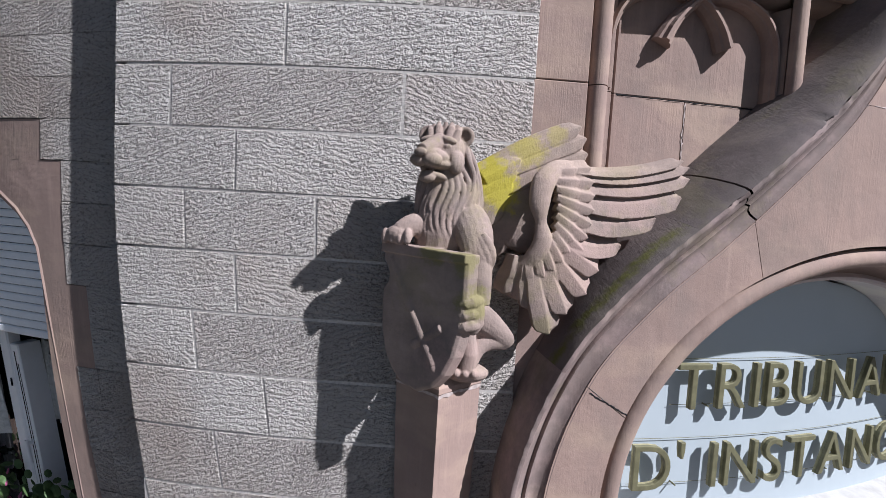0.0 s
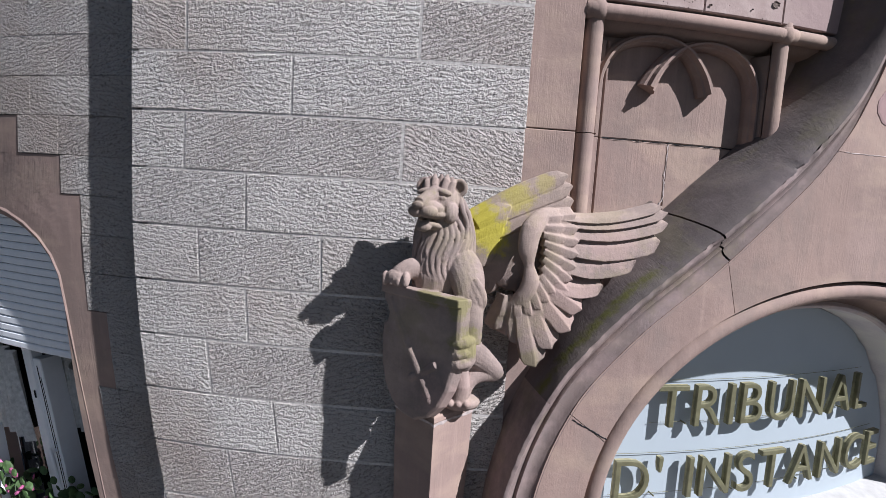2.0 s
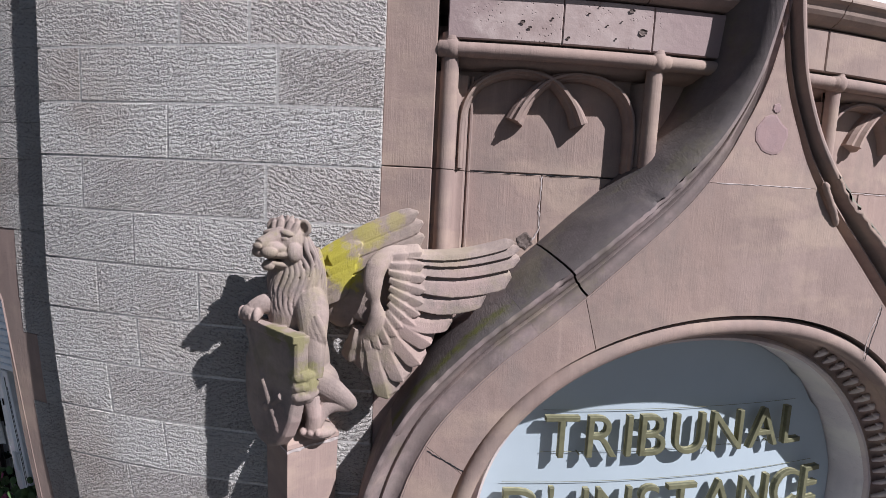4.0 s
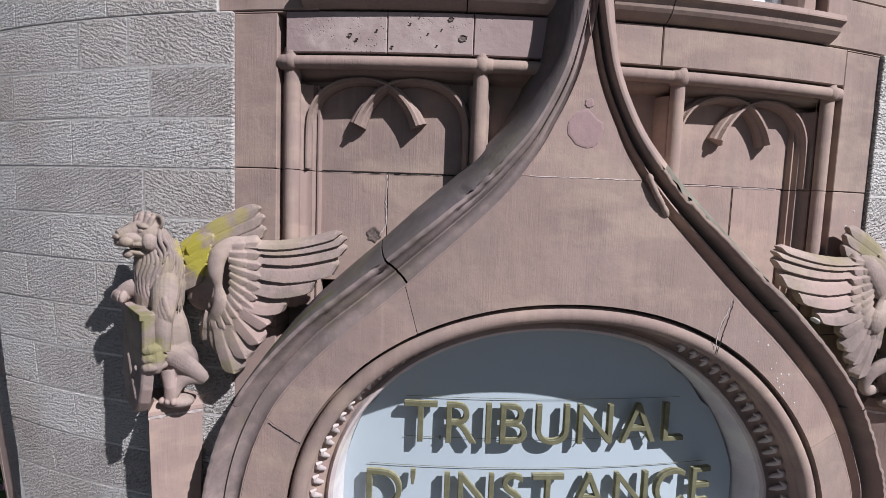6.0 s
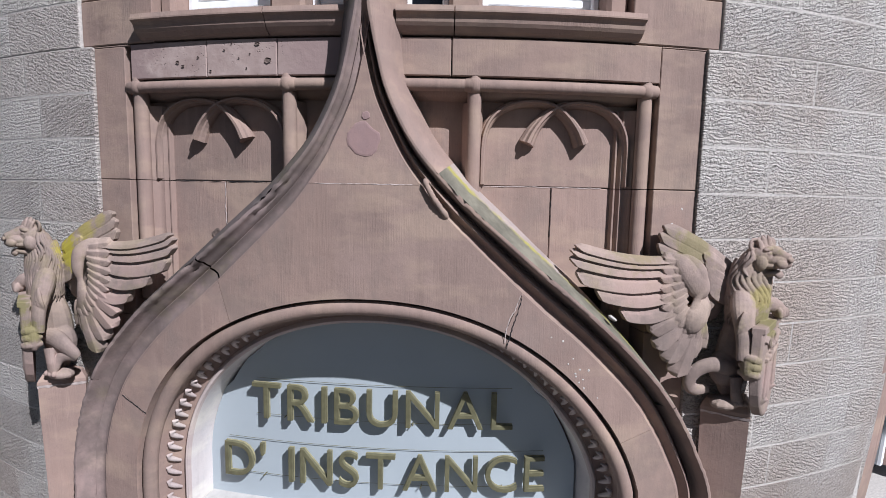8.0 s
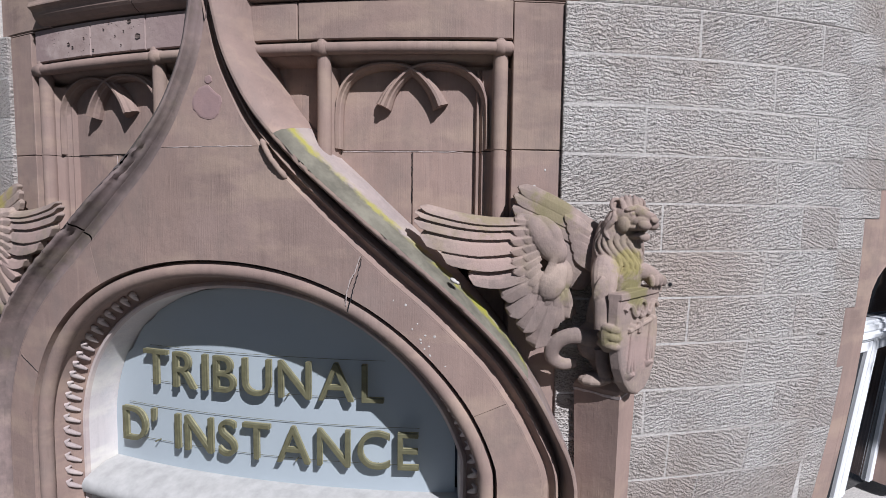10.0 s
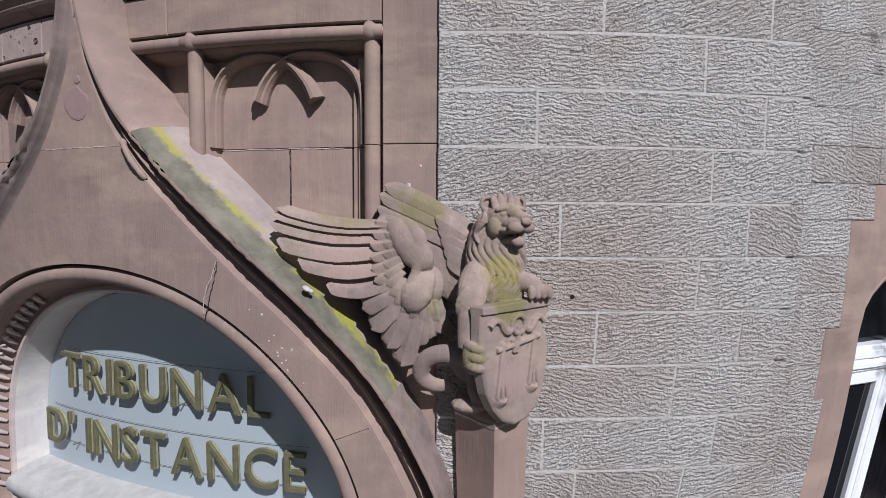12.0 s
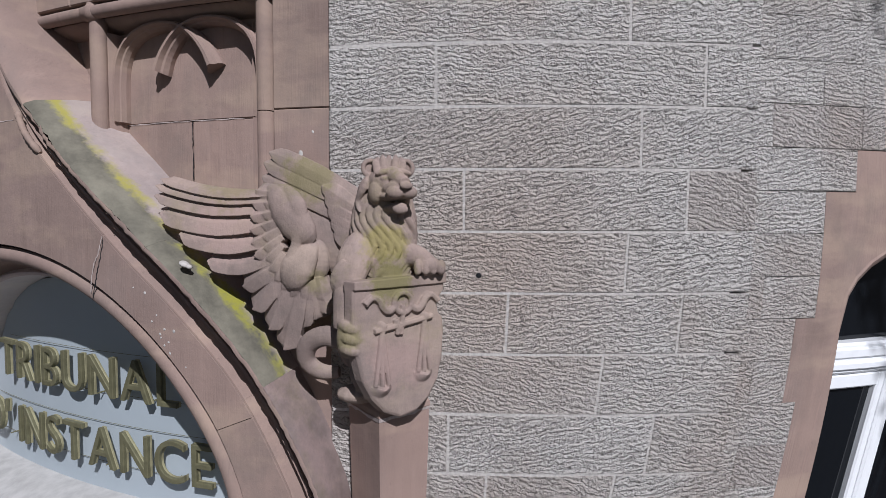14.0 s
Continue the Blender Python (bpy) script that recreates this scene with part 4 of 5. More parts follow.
# stretch of the broken roll that still stands in the hollow
rnd = random.Random(12)
path = smooth_curve([(0.255, SPAN_D + 0.012, 4.275), (0.285, SPAN_D + 0.016, 4.21), (0.325, SPAN_D + 0.012, 4.15), (0.365, SPAN_D - 0.004, 4.095)], 26)
part("broken_roll", tube([(x + rnd.uniform(-0.0015, 0.0015), dd, z) for x, dd, z in path], [0.014 * rnd.uniform(0.85, 1.1) * (0.5 if i in (0, 25) else 1) for i in range(26)], 8), PINK_WARM, hood, "pale broken piece of the roll moulding", smooth=True)


# middle shaft that the two hoods run into
def ridge_section(z, out):
    return [(CX + x, min(d, out), z) for x, d in ((-0.16, -0.3), (-0.158, -0.10), (-0.115, -0.01), (-0.03, 0.145), (0.0, 0.163), (0.03, 0.147), (0.115, -0.01), (0.158, -0.10), (0.16, -0.3))]


ridge = lattice([ridge_section(z, out) for z, out in ((4.82, 0.02), (4.95, 0.11), (5.1, 0.15), (5.25, 0.17), (5.9, 0.17))], close_v=True)
part("shaft", (ridge[0], ridge[1] + [list(range(9)), list(range(36, 45))]), PINK_WARM, hood, "pale red finial shaft with a front ridge")

# ---- spandrel stones between hood and arch ----
ARCH = dict(a=1.245, b=1.085, cz=2.60, p=2.1)


def arch_point(u, grow=0.0, drop=0.0):
    """Point of the flattened arch: u from 0 (left foot) to 1 (right foot)."""
    a, b, p = ARCH["a"] + grow, ARCH["b"] + grow + drop, ARCH["p"]
    if u < 0.12:
        return (CX - a, 2.0 + (ARCH["cz"] - 2.0) * u / 0.12)
    if u > 0.88:
        return spread(CX + a, 2.0 + (ARCH["cz"] - 2.0) * (1 - u) / 0.12)
    t = math.pi * (u - 0.12) / 0.76
    c, s = math.cos(t), math.sin(t)
    return spread(CX - a * math.copysign(abs(c) ** (2 / p), c), ARCH["cz"] + b * abs(s) ** (2 / p))


def arch_line(grow=0.0, drop=0.0, n=81):
    return [arch_point(i / (n - 1), grow, drop) for i in range(n)]


INNER = arch_line(0.012, n=161)
hood_l = smooth_curve([(CX - x, z) for x, z in OUT], 120)
hood_r = smooth_curve([spread(CX + x, z) for x, z in OUT], 120)


def nearest(line, q):
    return min(range(len(line)), key=lambda i: math.dist(line[i], q))


def inset(line, o, sgn):
    out = []
    for i, (x, z) in enumerate(line):
        a, b = line[max(i - 1, 0)], line[min(i + 1, len(line) - 1)]
        tx, tz = b[0] - a[0], b[1] - a[1]
        ln = math.hypot(tx, tz)
        k = o * mould_width(z)
        out.append((x - sgn * abs(tz / ln) * k, z - abs(tx / ln) * k))
    return out


in_l, in_r = inset(hood_l, 0.152, -1), inset(hood_r, 0.152, 1)
spandrel = thing("arch_spandrel", (CX, SPAN_D, 2.0), "smooth red sandstone spandrel of the ogee arch", "arch", kind="structure")


def ribbon(inner, outer, n, m=5):
    """Stone between two lines, with a chamfered back edge and thickness."""
    def even(line):
        far = [0.0]
        for a, b in zip(line, line[1:]):
            far.append(far[-1] + math.dist(a, b))
        return [(float(np.interp(min(max(far[-1] * k / n, 0.0015), far[-1] - 0.0015), far, [q[0] for q in line])), float(np.interp(min(max(far[-1] * k / n, 0.0015), far[-1] - 0.0015), far, [q[1] for q in line]))) for k in range(n + 1)]
    a, b = even(inner), even(outer)
    front = [[(p[0] + (q[0] - p[0]) * k / m, SPAN_D, p[1] + (q[1] - p[1]) * k / m) for k in range(m + 1)] for p, q in zip(a, b)]
    back = [[(x, -0.05, z) for x, _, z in (r[0], r[-1])] for r in front]
    return joined(lattice(front), lattice([[r[0] for r in front], [r[0] for r in back]]), lattice([[r[-1] for r in front], [r[-1] for r in back]]),
                  lattice([front[0], [(x, -0.05, z) for x, _, z in front[0]]]), lattice([front[-1], [(x, -0.05, z) for x, _, z in front[-1]]]))


jl1, jl2 = ((-1.2, 3.014), (-1.485, 3.174)), ((-0.655, 3.50), (-0.83, 3.83))
jr2, jr1 = ((0.62, 3.47), (0.715, 3.74)), ((1.235, 2.965), (1.47, 3.10))
ui = [nearest(INNER, q[0]) for q in (jl1, jl2, jr2, jr1)]
uo = [nearest(in_l, jl1[1]), nearest(in_l, jl2[1]), nearest(in_r, jr2[1]), nearest(in_r, jr1[1])]


def at_level(line, z):
    """Where the line crosses the height z, with the number of its first point below that."""
    i = next(k for k in range(len(line)) if line[k][1] < z)
    (xa, za), (xb, zb) = line[i - 1], line[i]
    return xa + (xb - xa) * (za - z) / (za - zb), i


(joint_l, cut_l), (joint_r, cut_r) = at_level(in_l, 4.2447), at_level(in_r, 4.2447)
pieces = [
    # left two take the lighter red, putting in light the bow denies them
    (INNER[:ui[0] + 1], in_l[uo[0]:][::-1], 14, PINK_WARM),
    (INNER[ui[0]:ui[1] + 1], in_l[uo[1]:uo[0] + 1][::-1], 22, PINK_WARM),
    (INNER[ui[1]:ui[2] + 1], in_l[cut_l:uo[1] + 1][::-1] + [(x, 4.2447) for x in np.linspace(joint_l, joint_r, 8)] + in_r[cut_r:uo[2] + 1], 120, PINK),
    (INNER[ui[2]:ui[3] + 1], in_r[uo[2]:uo[3] + 1], 22, PINK_WARM),
    (INNER[ui[3]:], in_r[uo[3]:], 14, PINK)]
for inner, outer, n, m in pieces:
    part("voussoir", ribbon(inner, outer, n), m, spandrel)
top_l = [(joint_l, 4.2455)] + [q for q in in_l[:cut_l] if q[0] < CX - 0.003][::-1]
top_r = [(joint_r, 4.2455)] + [q for q in in_r[:cut_r] if q[0] > CX + 0.003][::-1]
part("voussoir", ribbon([(x, max(z, 4.2455)) for x, z in top_l], [(x, max(z, 4.2455)) for x, z in top_r], 20), PINK_WARM, spandrel, "apex stone with a worn round boss")


def boss(x0, z0, size, seed):
    rnd = random.Random(seed)
    wob = [rnd.uniform(0.86, 1.08) for _ in range(18)]
    rows = [[(x0 + size * r * wob[k] * math.cos(2 * math.pi * k / 18), SPAN_D + h, z0 + 1.05 * size * r * wob[k] * math.sin(2 * math.pi * k / 18)) for k in range(18)] for r, h in ((1.0, -0.003), (0.96, 0.002), (0.85, 0.0035), (0.4, 0.004))]
    v, f = lattice(rows, close_v=True)
    part("worn_boss", (v, f + [list(range(54, 72))]), BOSS, spandrel, "worn round boss")


boss(CX - 0.003, 4.452, 0.078, 2)
boss(CX + 0.01, 4.56, 0.02, 3)

# ---- mouldings of the arch ----
arch = thing("arch_moulding", (CX, 0.1, 2.0), "round and hollow red sandstone mouldings of the door arch", "arch", kind="structure")
STEP = [(0.013, SPAN_D - 0.003), (0.009, 0.075), (0.002, 0.06), (-0.02, 0.055)]
part("arch_fillet", sweep(arch_line(), STEP, caps=False), PINK, arch, smooth=True)
line = arch_line(-0.038)
part("arch_roll", sweep(line, circle(0.038, 16, 0, 0.088), closed=True), PINK, arch, "pale rounded roll moulding", smooth=True)
HOLLOW = [(-0.05, 0.07), (-0.062, 0.03), (-0.068, -0.02), (-0.085, -0.055), (-0.105, -0.075), (-0.122, -0.08)]
REVEAL = [(-0.122, -0.08), (-0.13, -0.065), (-0.14, -0.055), (-0.152, -0.06), (-0.158, -0.08), (-0.162, -0.15), (-0.165, -0.29)]
part("arch_hollow", sweep(arch_line(), HOLLOW, caps=False), PINK_WARM, arch, smooth=True)
part("arch_reveal", sweep(arch_line(), REVEAL[:5], caps=False), PALE, arch, "pale inner roll of the arch", smooth=True)
# innermost band is coloured nearly white
part("arch_reveal", sweep(arch_line(), REVEAL[4:], caps=False), NEAR_WHITE, arch, "near-white inner reveal", smooth=True)
# carved leaf tips lying in the hollow
for k in range(20):
    for side_u, way in ((0.05 + 0.0165 * k, 1), (0.95 - 0.0165 * k, -1)):
        p = [arch_point(side_u + way * q, -0.083 - g) for q, g in ((0.0, 0.022), (0.004, 0.008), (0.008, -0.006), (0.012, -0.006), (0.015, 0.010))]
        part("carved_leaf", tube([(x, dd, z) for (x, z), dd in zip(p, (-0.06, -0.03, -0.005, 0.004, -0.006))], [0.008, 0.013, 0.015, 0.012, 0.005], 8), PALE, arch, smooth=True)

# ---- tympanum board and its lettering ----
tymp = arch_line(-0.16, -0.0)
rim = [(x, z) for x, z in tymp if z > 2.37]
BOARD_D = -0.25
nrow = 24
rows = []
zmin, zmax = 2.37, max(z for _, z in rim)
for j in range(nrow + 1):
    z = zmin + (zmax - 0.001 - zmin) * j / nrow
    xs = [x for x, zz in rim if zz >= z - 1e-6] or [CX]
    a, b = min(xs), max(xs)
    rows.append([(a + (b - a) * i / 24, BOARD_D, z) for i in range(25)])
back = [[(x, BOARD_D - 0.03, z) for x, _, z in r] for r in rows]
solid("sign_board", joined(lattice(rows), lattice(back), lattice([rows[0], back[0]])), BOARD, "pale grey painted tympanum board with gold lettering", "sign")
# solid slab, coloured near-black for the doorway's shade
solid("door_void", slab(-1.15, 1.24, -0.65, -0.32, 0.0, 2.26, 0.01, 0.2), DARK, "near-black slab for the unlit doorway below the sign board", "door", "structure")
LEDGE_P = [(0.0, -0.30), (0.0, -0.10), (-0.02, -0.045), (0.0, -0.02), (0.045, -0.012), (0.075, -0.03), (0.10, -0.09), (0.125, -0.17), (0.13, -0.30)]
solid("transom_ledge", sweep([(-1.10 + 2.31 * i / 20, 2.255) for i in range(21)], LEDGE_P, closed=True), LEDGE, "dusty pale moulded ledge under the sign", "ledge", "structure", smooth=True)


def letter_mesh(ch, high):
    """Outline of one capital from the built-in font, as (verts, faces) in x, depth, z, with its width."""
    cu = bpy.data.curves.new("letter", "FONT")
    cu.body, cu.size, cu.extrude, cu.bevel_depth, cu.offset = ch, high / 0.729, 0.006, 0.0035, -0.004
    cu.bevel_resolution, cu.resolution_u = 1, 5
    ob = bpy.data.objects.new("letter", cu)
    scene.collection.objects.link(ob)
    bpy.context.view_layer.update()
    me = bpy.data.meshes.new_from_object(ob.evaluated_get(bpy.context.evaluated_depsgraph_get()))
    v = [(q.co.x, q.co.z, q.co.y) for q in me.vertices]
    f = [list(q.vertices) for q in me.polygons]
    scene.collection.objects.unlink(ob)
    bpy.data.objects.remove(ob)
    bpy.data.curves.remove(cu)
    bpy.data.meshes.remove(me)
    x0 = min(q[0] for q in v)
    return [(a - x0, b, c) for a, b, c in v], f, max(q[0] for q in v) - x0


def word(text, s0, s1, z0, high, label):
    sign = thing("lettering", ((s0 + s1) / 2, BOARD_D, z0), label, "lettering", "words on the sign board")
    made = [letter_mesh(c, high) if c != " " else ([], [], high * 0.30) for c in text]
    total = sum(m[2] for m in made)
    gap = (s1 - s0 - total) / (len(made) - 1)
    x = s0
    for ch, (v, f, w) in zip(text, made):
        if v:
            plate = part("letter", ([(x + a, BOARD_D + 0.056 + b, z0 + c) for a, b, c in v], f), GOLD, sign)
            # paler copy behind the face, seen as the letter's edge
            part("letter_back", ([(x + a, BOARD_D + 0.040 + b * 0.7, z0 + c) for a, b, c in v], f), GOLD_SIDE, plate)
        x += w + gap
    for zz in (z0 + 0.006, z0 + high - 0.004):
        part("mounting_wire", tube([(s0 + (s1 - s0) * i / 12, BOARD_D + 0.012, zz) for i in range(13)], 0.0013, 6), GOLD, sign)
    for q in range(4):
        xx = s0 + (s1 - s0) * (q + 0.5) / 4
        part("standoff", tube([(xx, BOARD_D, z0 + 0.006), (xx, BOARD_D + 0.04, z0 + 0.006)], 0.004, 6), GOLD, sign)


word("TRIBUNAL", -0.775, 0.765, 2.905, 0.225, "raised gold capitals reading TRIBUNAL")
word("D' INSTANCE", -0.965, 0.965, 2.535, 0.222, "raised gold capitals reading D'INSTANCE")


# ---- cracks and mortar along the open joints, and a knocked-out hole ----
def crack(name, points, d, wide, material, parent, label, seed):
    rnd = random.Random(seed)
    pts = smooth_curve(points, 26)
    rows = []
    for i, (x, z) in enumerate(pts):
        a, b = pts[max(i - 1, 0)], pts[min(i + 1, 25)]
        tx, tz = b[0] - a[0], b[1] - a[1]
        ln = math.hypot(tx, tz)
        w = wide * rnd.uniform(0.35, 1.0)
        off = rnd.uniform(-1, 1) * wide * 0.6
        nx, nz = -tz / ln, tx / ln
        rows.append([(x + nx * (off + w * o), d + h, z + nz * (off + w * o)) for o, h in ((-1, 0.0005), (-0.5, 0.0016), (0.5, 0.0016), (1, 0.0005))])
    part(name, lattice(rows), material, parent, label)


for pts, w, m, lab, seed in (([(0.715, 3.735), (0.69, 3.66), (0.66, 3.60), (0.645, 3.50)], 0.0032, JOINT, "pale mortar in an open joint", 3),
                             ([(0.722, 3.72), (0.70, 3.64), (0.68, 3.57), (0.655, 3.47)], 0.0035, DARK, "dark crack beside the joint", 4),
                             ([(-1.20, 3.014), (-1.27, 3.052), (-1.35, 3.095)], 0.004, DARK, "dark open joint", 6),
                             ([(-0.25, 4.245), (0.0, 4.246), (0.20, 4.245)], 0.003, JOINT, "pale mortar in a level joint", 8)):
    crack("joint_crack", pts, SPAN_D, w, m, spandrel, lab, seed)
for pts, w, m, seed in (([(0.42, 4.25), (0.7, 4.252), (1.2, 4.252)], 0.003, JOINT, 9), ([(-0.5, 4.252), (-0.9, 4.25), (-1.22, 4.252)], 0.003, DARK, 10), ([(0.92, 4.245), (0.921, 4.1), (0.92, 3.99)], 0.003, DARK, 11),
                        ([(-0.89, 4.245), (-0.893, 4.1), (-0.888, 4.02), (-0.90, 3.985), (-0.925, 3.955)], 0.0045, JOINT, 12)):
    crack("joint_crack", pts, BACK + 0.002, w, m, portal, "weathered joint between the panel stones", seed)

# the hole: a dished flake on the panel, with its shade as dark colour
rnd = random.Random(31)
rim = [(-0.949 + 0.042 * math.cos(a) * rnd.uniform(0.7, 1.2), 3.955 + 0.036 * math.sin(a) * rnd.uniform(0.7, 1.2)) for a in [2 * math.pi * k / 14 for k in range(14)]]
hole = [[(x, BACK + 0.0035, z) for x, z in rim], [(-0.949 + (x + 0.949) * 0.8, BACK + 0.0045, 3.955 + (z - 3.955) * 0.8) for x, z in rim], [(-0.944 + (x + 0.949) * 0.4, BACK + 0.001, 3.95 + (z - 3.955) * 0.4) for x, z in rim]]
v, f = lattice(hole, close_v=True)
part("chipped_hollow", (v, f + [list(range(28, 42))]), CHIP, portal, "dark flake for the shade of a knocked-out hole")
part("lichen_spot", joined(ball((1.144, 0.165, 3.632), (0.02, 0.022, 0.01), 8, (0, 35, 0)), ball((1.16, 0.16, 3.622), (0.012, 0.014, 0.008), 6, (0, 35, 0))), MORTAR, hood, "whitish splash on the hood", smooth=True)
for sgn, x0, z0, m, r in ((1, 0.80, 3.826, CHIP, 0.0022),):
    line = [(sgn * (x0 + 0.64 * o), dd, z0 + 0.77 * o) for o, dd in ((0.0, 0.182), (0.012, 0.174), (0.024, 0.155), (0.036, 0.126), (0.059, 0.058), (0.080, -0.022), (0.093, -0.092), (0.098, -0.155))]
    part("joint_crack", tube(line, [r * q for q in (0.6, 0.8, 1.1, 0.7, 1.2, 0.9, 1.1, 0.8)], 6), m, hood, "open joint across the hood")


# whitish lichen specks on the spandrel and the surround
rnd = random.Random(17)
for host, d, spots in ((spandrel, SPAN_D, ((1.016, 3.365), (0.998, 3.33), (1.034, 3.314), (1.014, 3.30), (0.957, 3.394), (0.926, 3.509), (1.111, 3.218), (0.869, 3.528), (0.995, 3.345), (1.06, 3.36), (0.98, 3.42), (1.04, 3.27))),
                       (portal, FACE, ((1.536, 4.07), (1.588, 4.155), (1.60, 4.02)))):
    for x, z in spots:
        r = rnd.uniform(0.003, 0.0065) * (1.6 if host is portal else 1.0)
        part("lichen_spot", ball((x, d + 0.0006, z), (r, 0.0012, r * rnd.uniform(0.6, 1.4)), 6, (0, rnd.uniform(0, 90), 0)), MORTAR, host, "pale speck of lichen")


# ---- winged lion statues on their pedestals ----
def feather(root, tip, wide, thick=0.024, lift=0.0, n=12, bend_z=0.0, ridge=0.25, lean=0.35, point=0.25):
    """A carved feather: a broad smooth blade from root to tip (u, d, z), leaning over the next one, with a rounded tip."""
    r, t = Vector(root), Vector(tip)
    way = (t - r).normalized()
    side = way.cross(Vector((0, 1, 0))).normalized()
    if side.z < 0:
        side = -side
    rows = []
    for i in range(n + 1):
        k = i / n
        w = wide * (0.7 + 0.3 * min(1, k * 2.0)) * (1.0 if k < 1 - point else math.sqrt(max(0.03, 1 - ((k - 1 + point) / point) ** 2)))
        c = r.lerp(t, k) + Vector((0, lift * math.sin(math.pi * k), bend_z * math.sin(math.pi * k)))
        rows.append([tuple(c + side * w * o + Vector((0, (dd + lean * -o * (1 if dd > 0 else 0)) * thick, 0))) for o, dd in ((-1, -0.6), (-1, 0.35), (-0.5, 0.45 + ridge * 0.5), (0.0, 0.5 + ridge), (0.5, 0.45 + ridge * 0.5), (1, 0.35), (1, -0.6))])
    v, f = lattice(rows, close_v=True)
    return v, f + [list(range(7)), list(range(len(v) - 7, len(v)))]


def shield_point(w, n, z):
    return (1.825 + 0.285 * w + 0.667 * n, 0.43 - 0.29 * w + 0.745 * n, z)


def shield():
    edge = [(0.0, 3.585), (0.25, 3.578), (0.5, 3.582), (0.75, 3.592), (1.0, 3.61), (1.0, 3.555), (0.94, 3.525), (0.915, 3.50), (0.935, 3.465), (0.985, 3.45), (1.0, 3.40), (0.985, 3.30),
            (0.93, 3.22), (0.82, 3.155), (0.68, 3.115), (0.5, 3.10), (0.33, 3.125), (0.2, 3.175), (0.1, 3.245), (0.04, 3.33), (0.0, 3.43), (0.0, 3.50)]
    m = len(edge)
    front = [shield_point(w, 0.004, z) for w, z in edge]
    inner = [shield_point(0.5 + (w - 0.5) * 0.95, 0.012, 3.36 + (z - 3.36) * 0.96) for w, z in edge]
    back = [shield_point(w, -0.045, z) for w, z in edge]
    v = back + front + inner
    f = [[i, (i + 1) % m, m + (i + 1) % m, m + i] for i in range(m)] + [[m + i, m + (i + 1) % m, 2 * m + (i + 1) % m, 2 * m + i] for i in range(m)] + [list(range(m)), list(range(2 * m, 3 * m))]
    return v, f


def scales_emblem():
    def at(w, z, n=0.021):
        return shield_point(w, n, z)
    out = [tube([at(0.50, 3.505), at(0.50, 3.47), at(0.48, 3.40)], 0.009, 6), tube([at(0.20, 3.418), at(0.5, 3.436), at(0.83, 3.458)], 0.0115, 6),
           tube([at(0.42, 3.455), at(0.45, 3.425), at(0.44, 3.40)], [0.010, 0.014, 0.009], 6)]
    for w, z, drop in ((0.28, 3.43, 0.205), (0.74, 3.455, 0.195)):
        for k in (-0.07, 0.0, 0.07):
            out.append(tube([at(w, z), at(w + k * 0.45, z - drop * 0.5), at(w + k, z - drop)], 0.0088, 6))
        bowl = []
        for i in range(9):
            a = math.pi * i / 8
            bowl.append(at(w - 0.115 * math.cos(a), z - drop - 0.042 * math.sin(a), 0.012))
        top = at(w, z - drop - 0.012, 0.044)
        bowl_v = bowl + [top] + [at(w, z - drop - 0.012, -0.01)]
        out.append((bowl_v, [[i, i + 1, 9] for i in range(8)] + [[8, 0, 9]] + [[i + 1, i, 10] for i in range(8)] + [[0, 8, 10]]))
        out.append(ball(at(w, z + 0.004, 0.018), (0.019, 0.015, 0.017), 8))
    knot = [at(0.50 + 0.095 * math.cos(a), 3.512 + 0.036 * math.sin(a)) for a in [2 * math.pi * i / 12 for i in range(13)]]
    out.append(tube(knot, 0.011, 6))
    for sg in (-1, 1):
        out.append(tube(smooth_curve([at(0.5 + sg * 0.07, 3.505), at(0.5 + sg * 0.15, 3.485), at(0.5 + sg * 0.21, 3.50), at(0.5 + sg * 0.25, 3.525), at(0.5 + sg * 0.32, 3.535), at(0.5 + sg * 0.40, 3.512)], 14), [0.010, 0.012, 0.014, 0.015, 0.015, 0.015, 0.015, 0.015, 0.015, 0.014, 0.013, 0.012, 0.012, 0.014], 6))
    return out


def sword_emblem():
    def at(w, z, n=0.008):
        return shield_point(w, n, z)
    return [tube([at(0.88, 3.555), at(0.66, 3.42), at(0.46, 3.30), at(0.31, 3.205)], [0.010, 0.015, 0.016, 0.013], 8), tube([at(0.24, 3.338), at(0.40, 3.297), at(0.56, 3.262)], [0.017, 0.013, 0.017], 8),
            ball(at(0.30, 3.195), (0.014, 0.010, 0.014), 8)]


def fused(shape, voxel=0.0028):
    """The overlapping carved forms grown together into one skin."""
    me = bpy.data.meshes.new("carving")
    me.from_pydata(*[shape[0], [], shape[1]])
    bm = bmesh.new()
    bm.from_mesh(me)
    bmesh.ops.recalc_face_normals(bm, faces=bm.faces)
    bm.to_mesh(me)
    bm.free()
    ob = new("carving", me)
    mod = ob.modifiers.new("skin", "REMESH")
    mod.mode, mod.voxel_size = "VOXEL", voxel
    soft = ob.modifiers.new("wear", "SMOOTH")
    soft.factor, soft.iterations = 0.5, 3
    bpy.context.view_layer.update()
    got = bpy.data.meshes.new_from_object(ob.evaluated_get(bpy.context.evaluated_depsgraph_get()))
    v = [tuple(q.co) for q in got.vertices]
    f = [list(q.vertices) for q in got.polygons]
    bpy.data.objects.remove(ob)
    bpy.data.meshes.remove(me)
    bpy.data.meshes.remove(got)
    return v, f


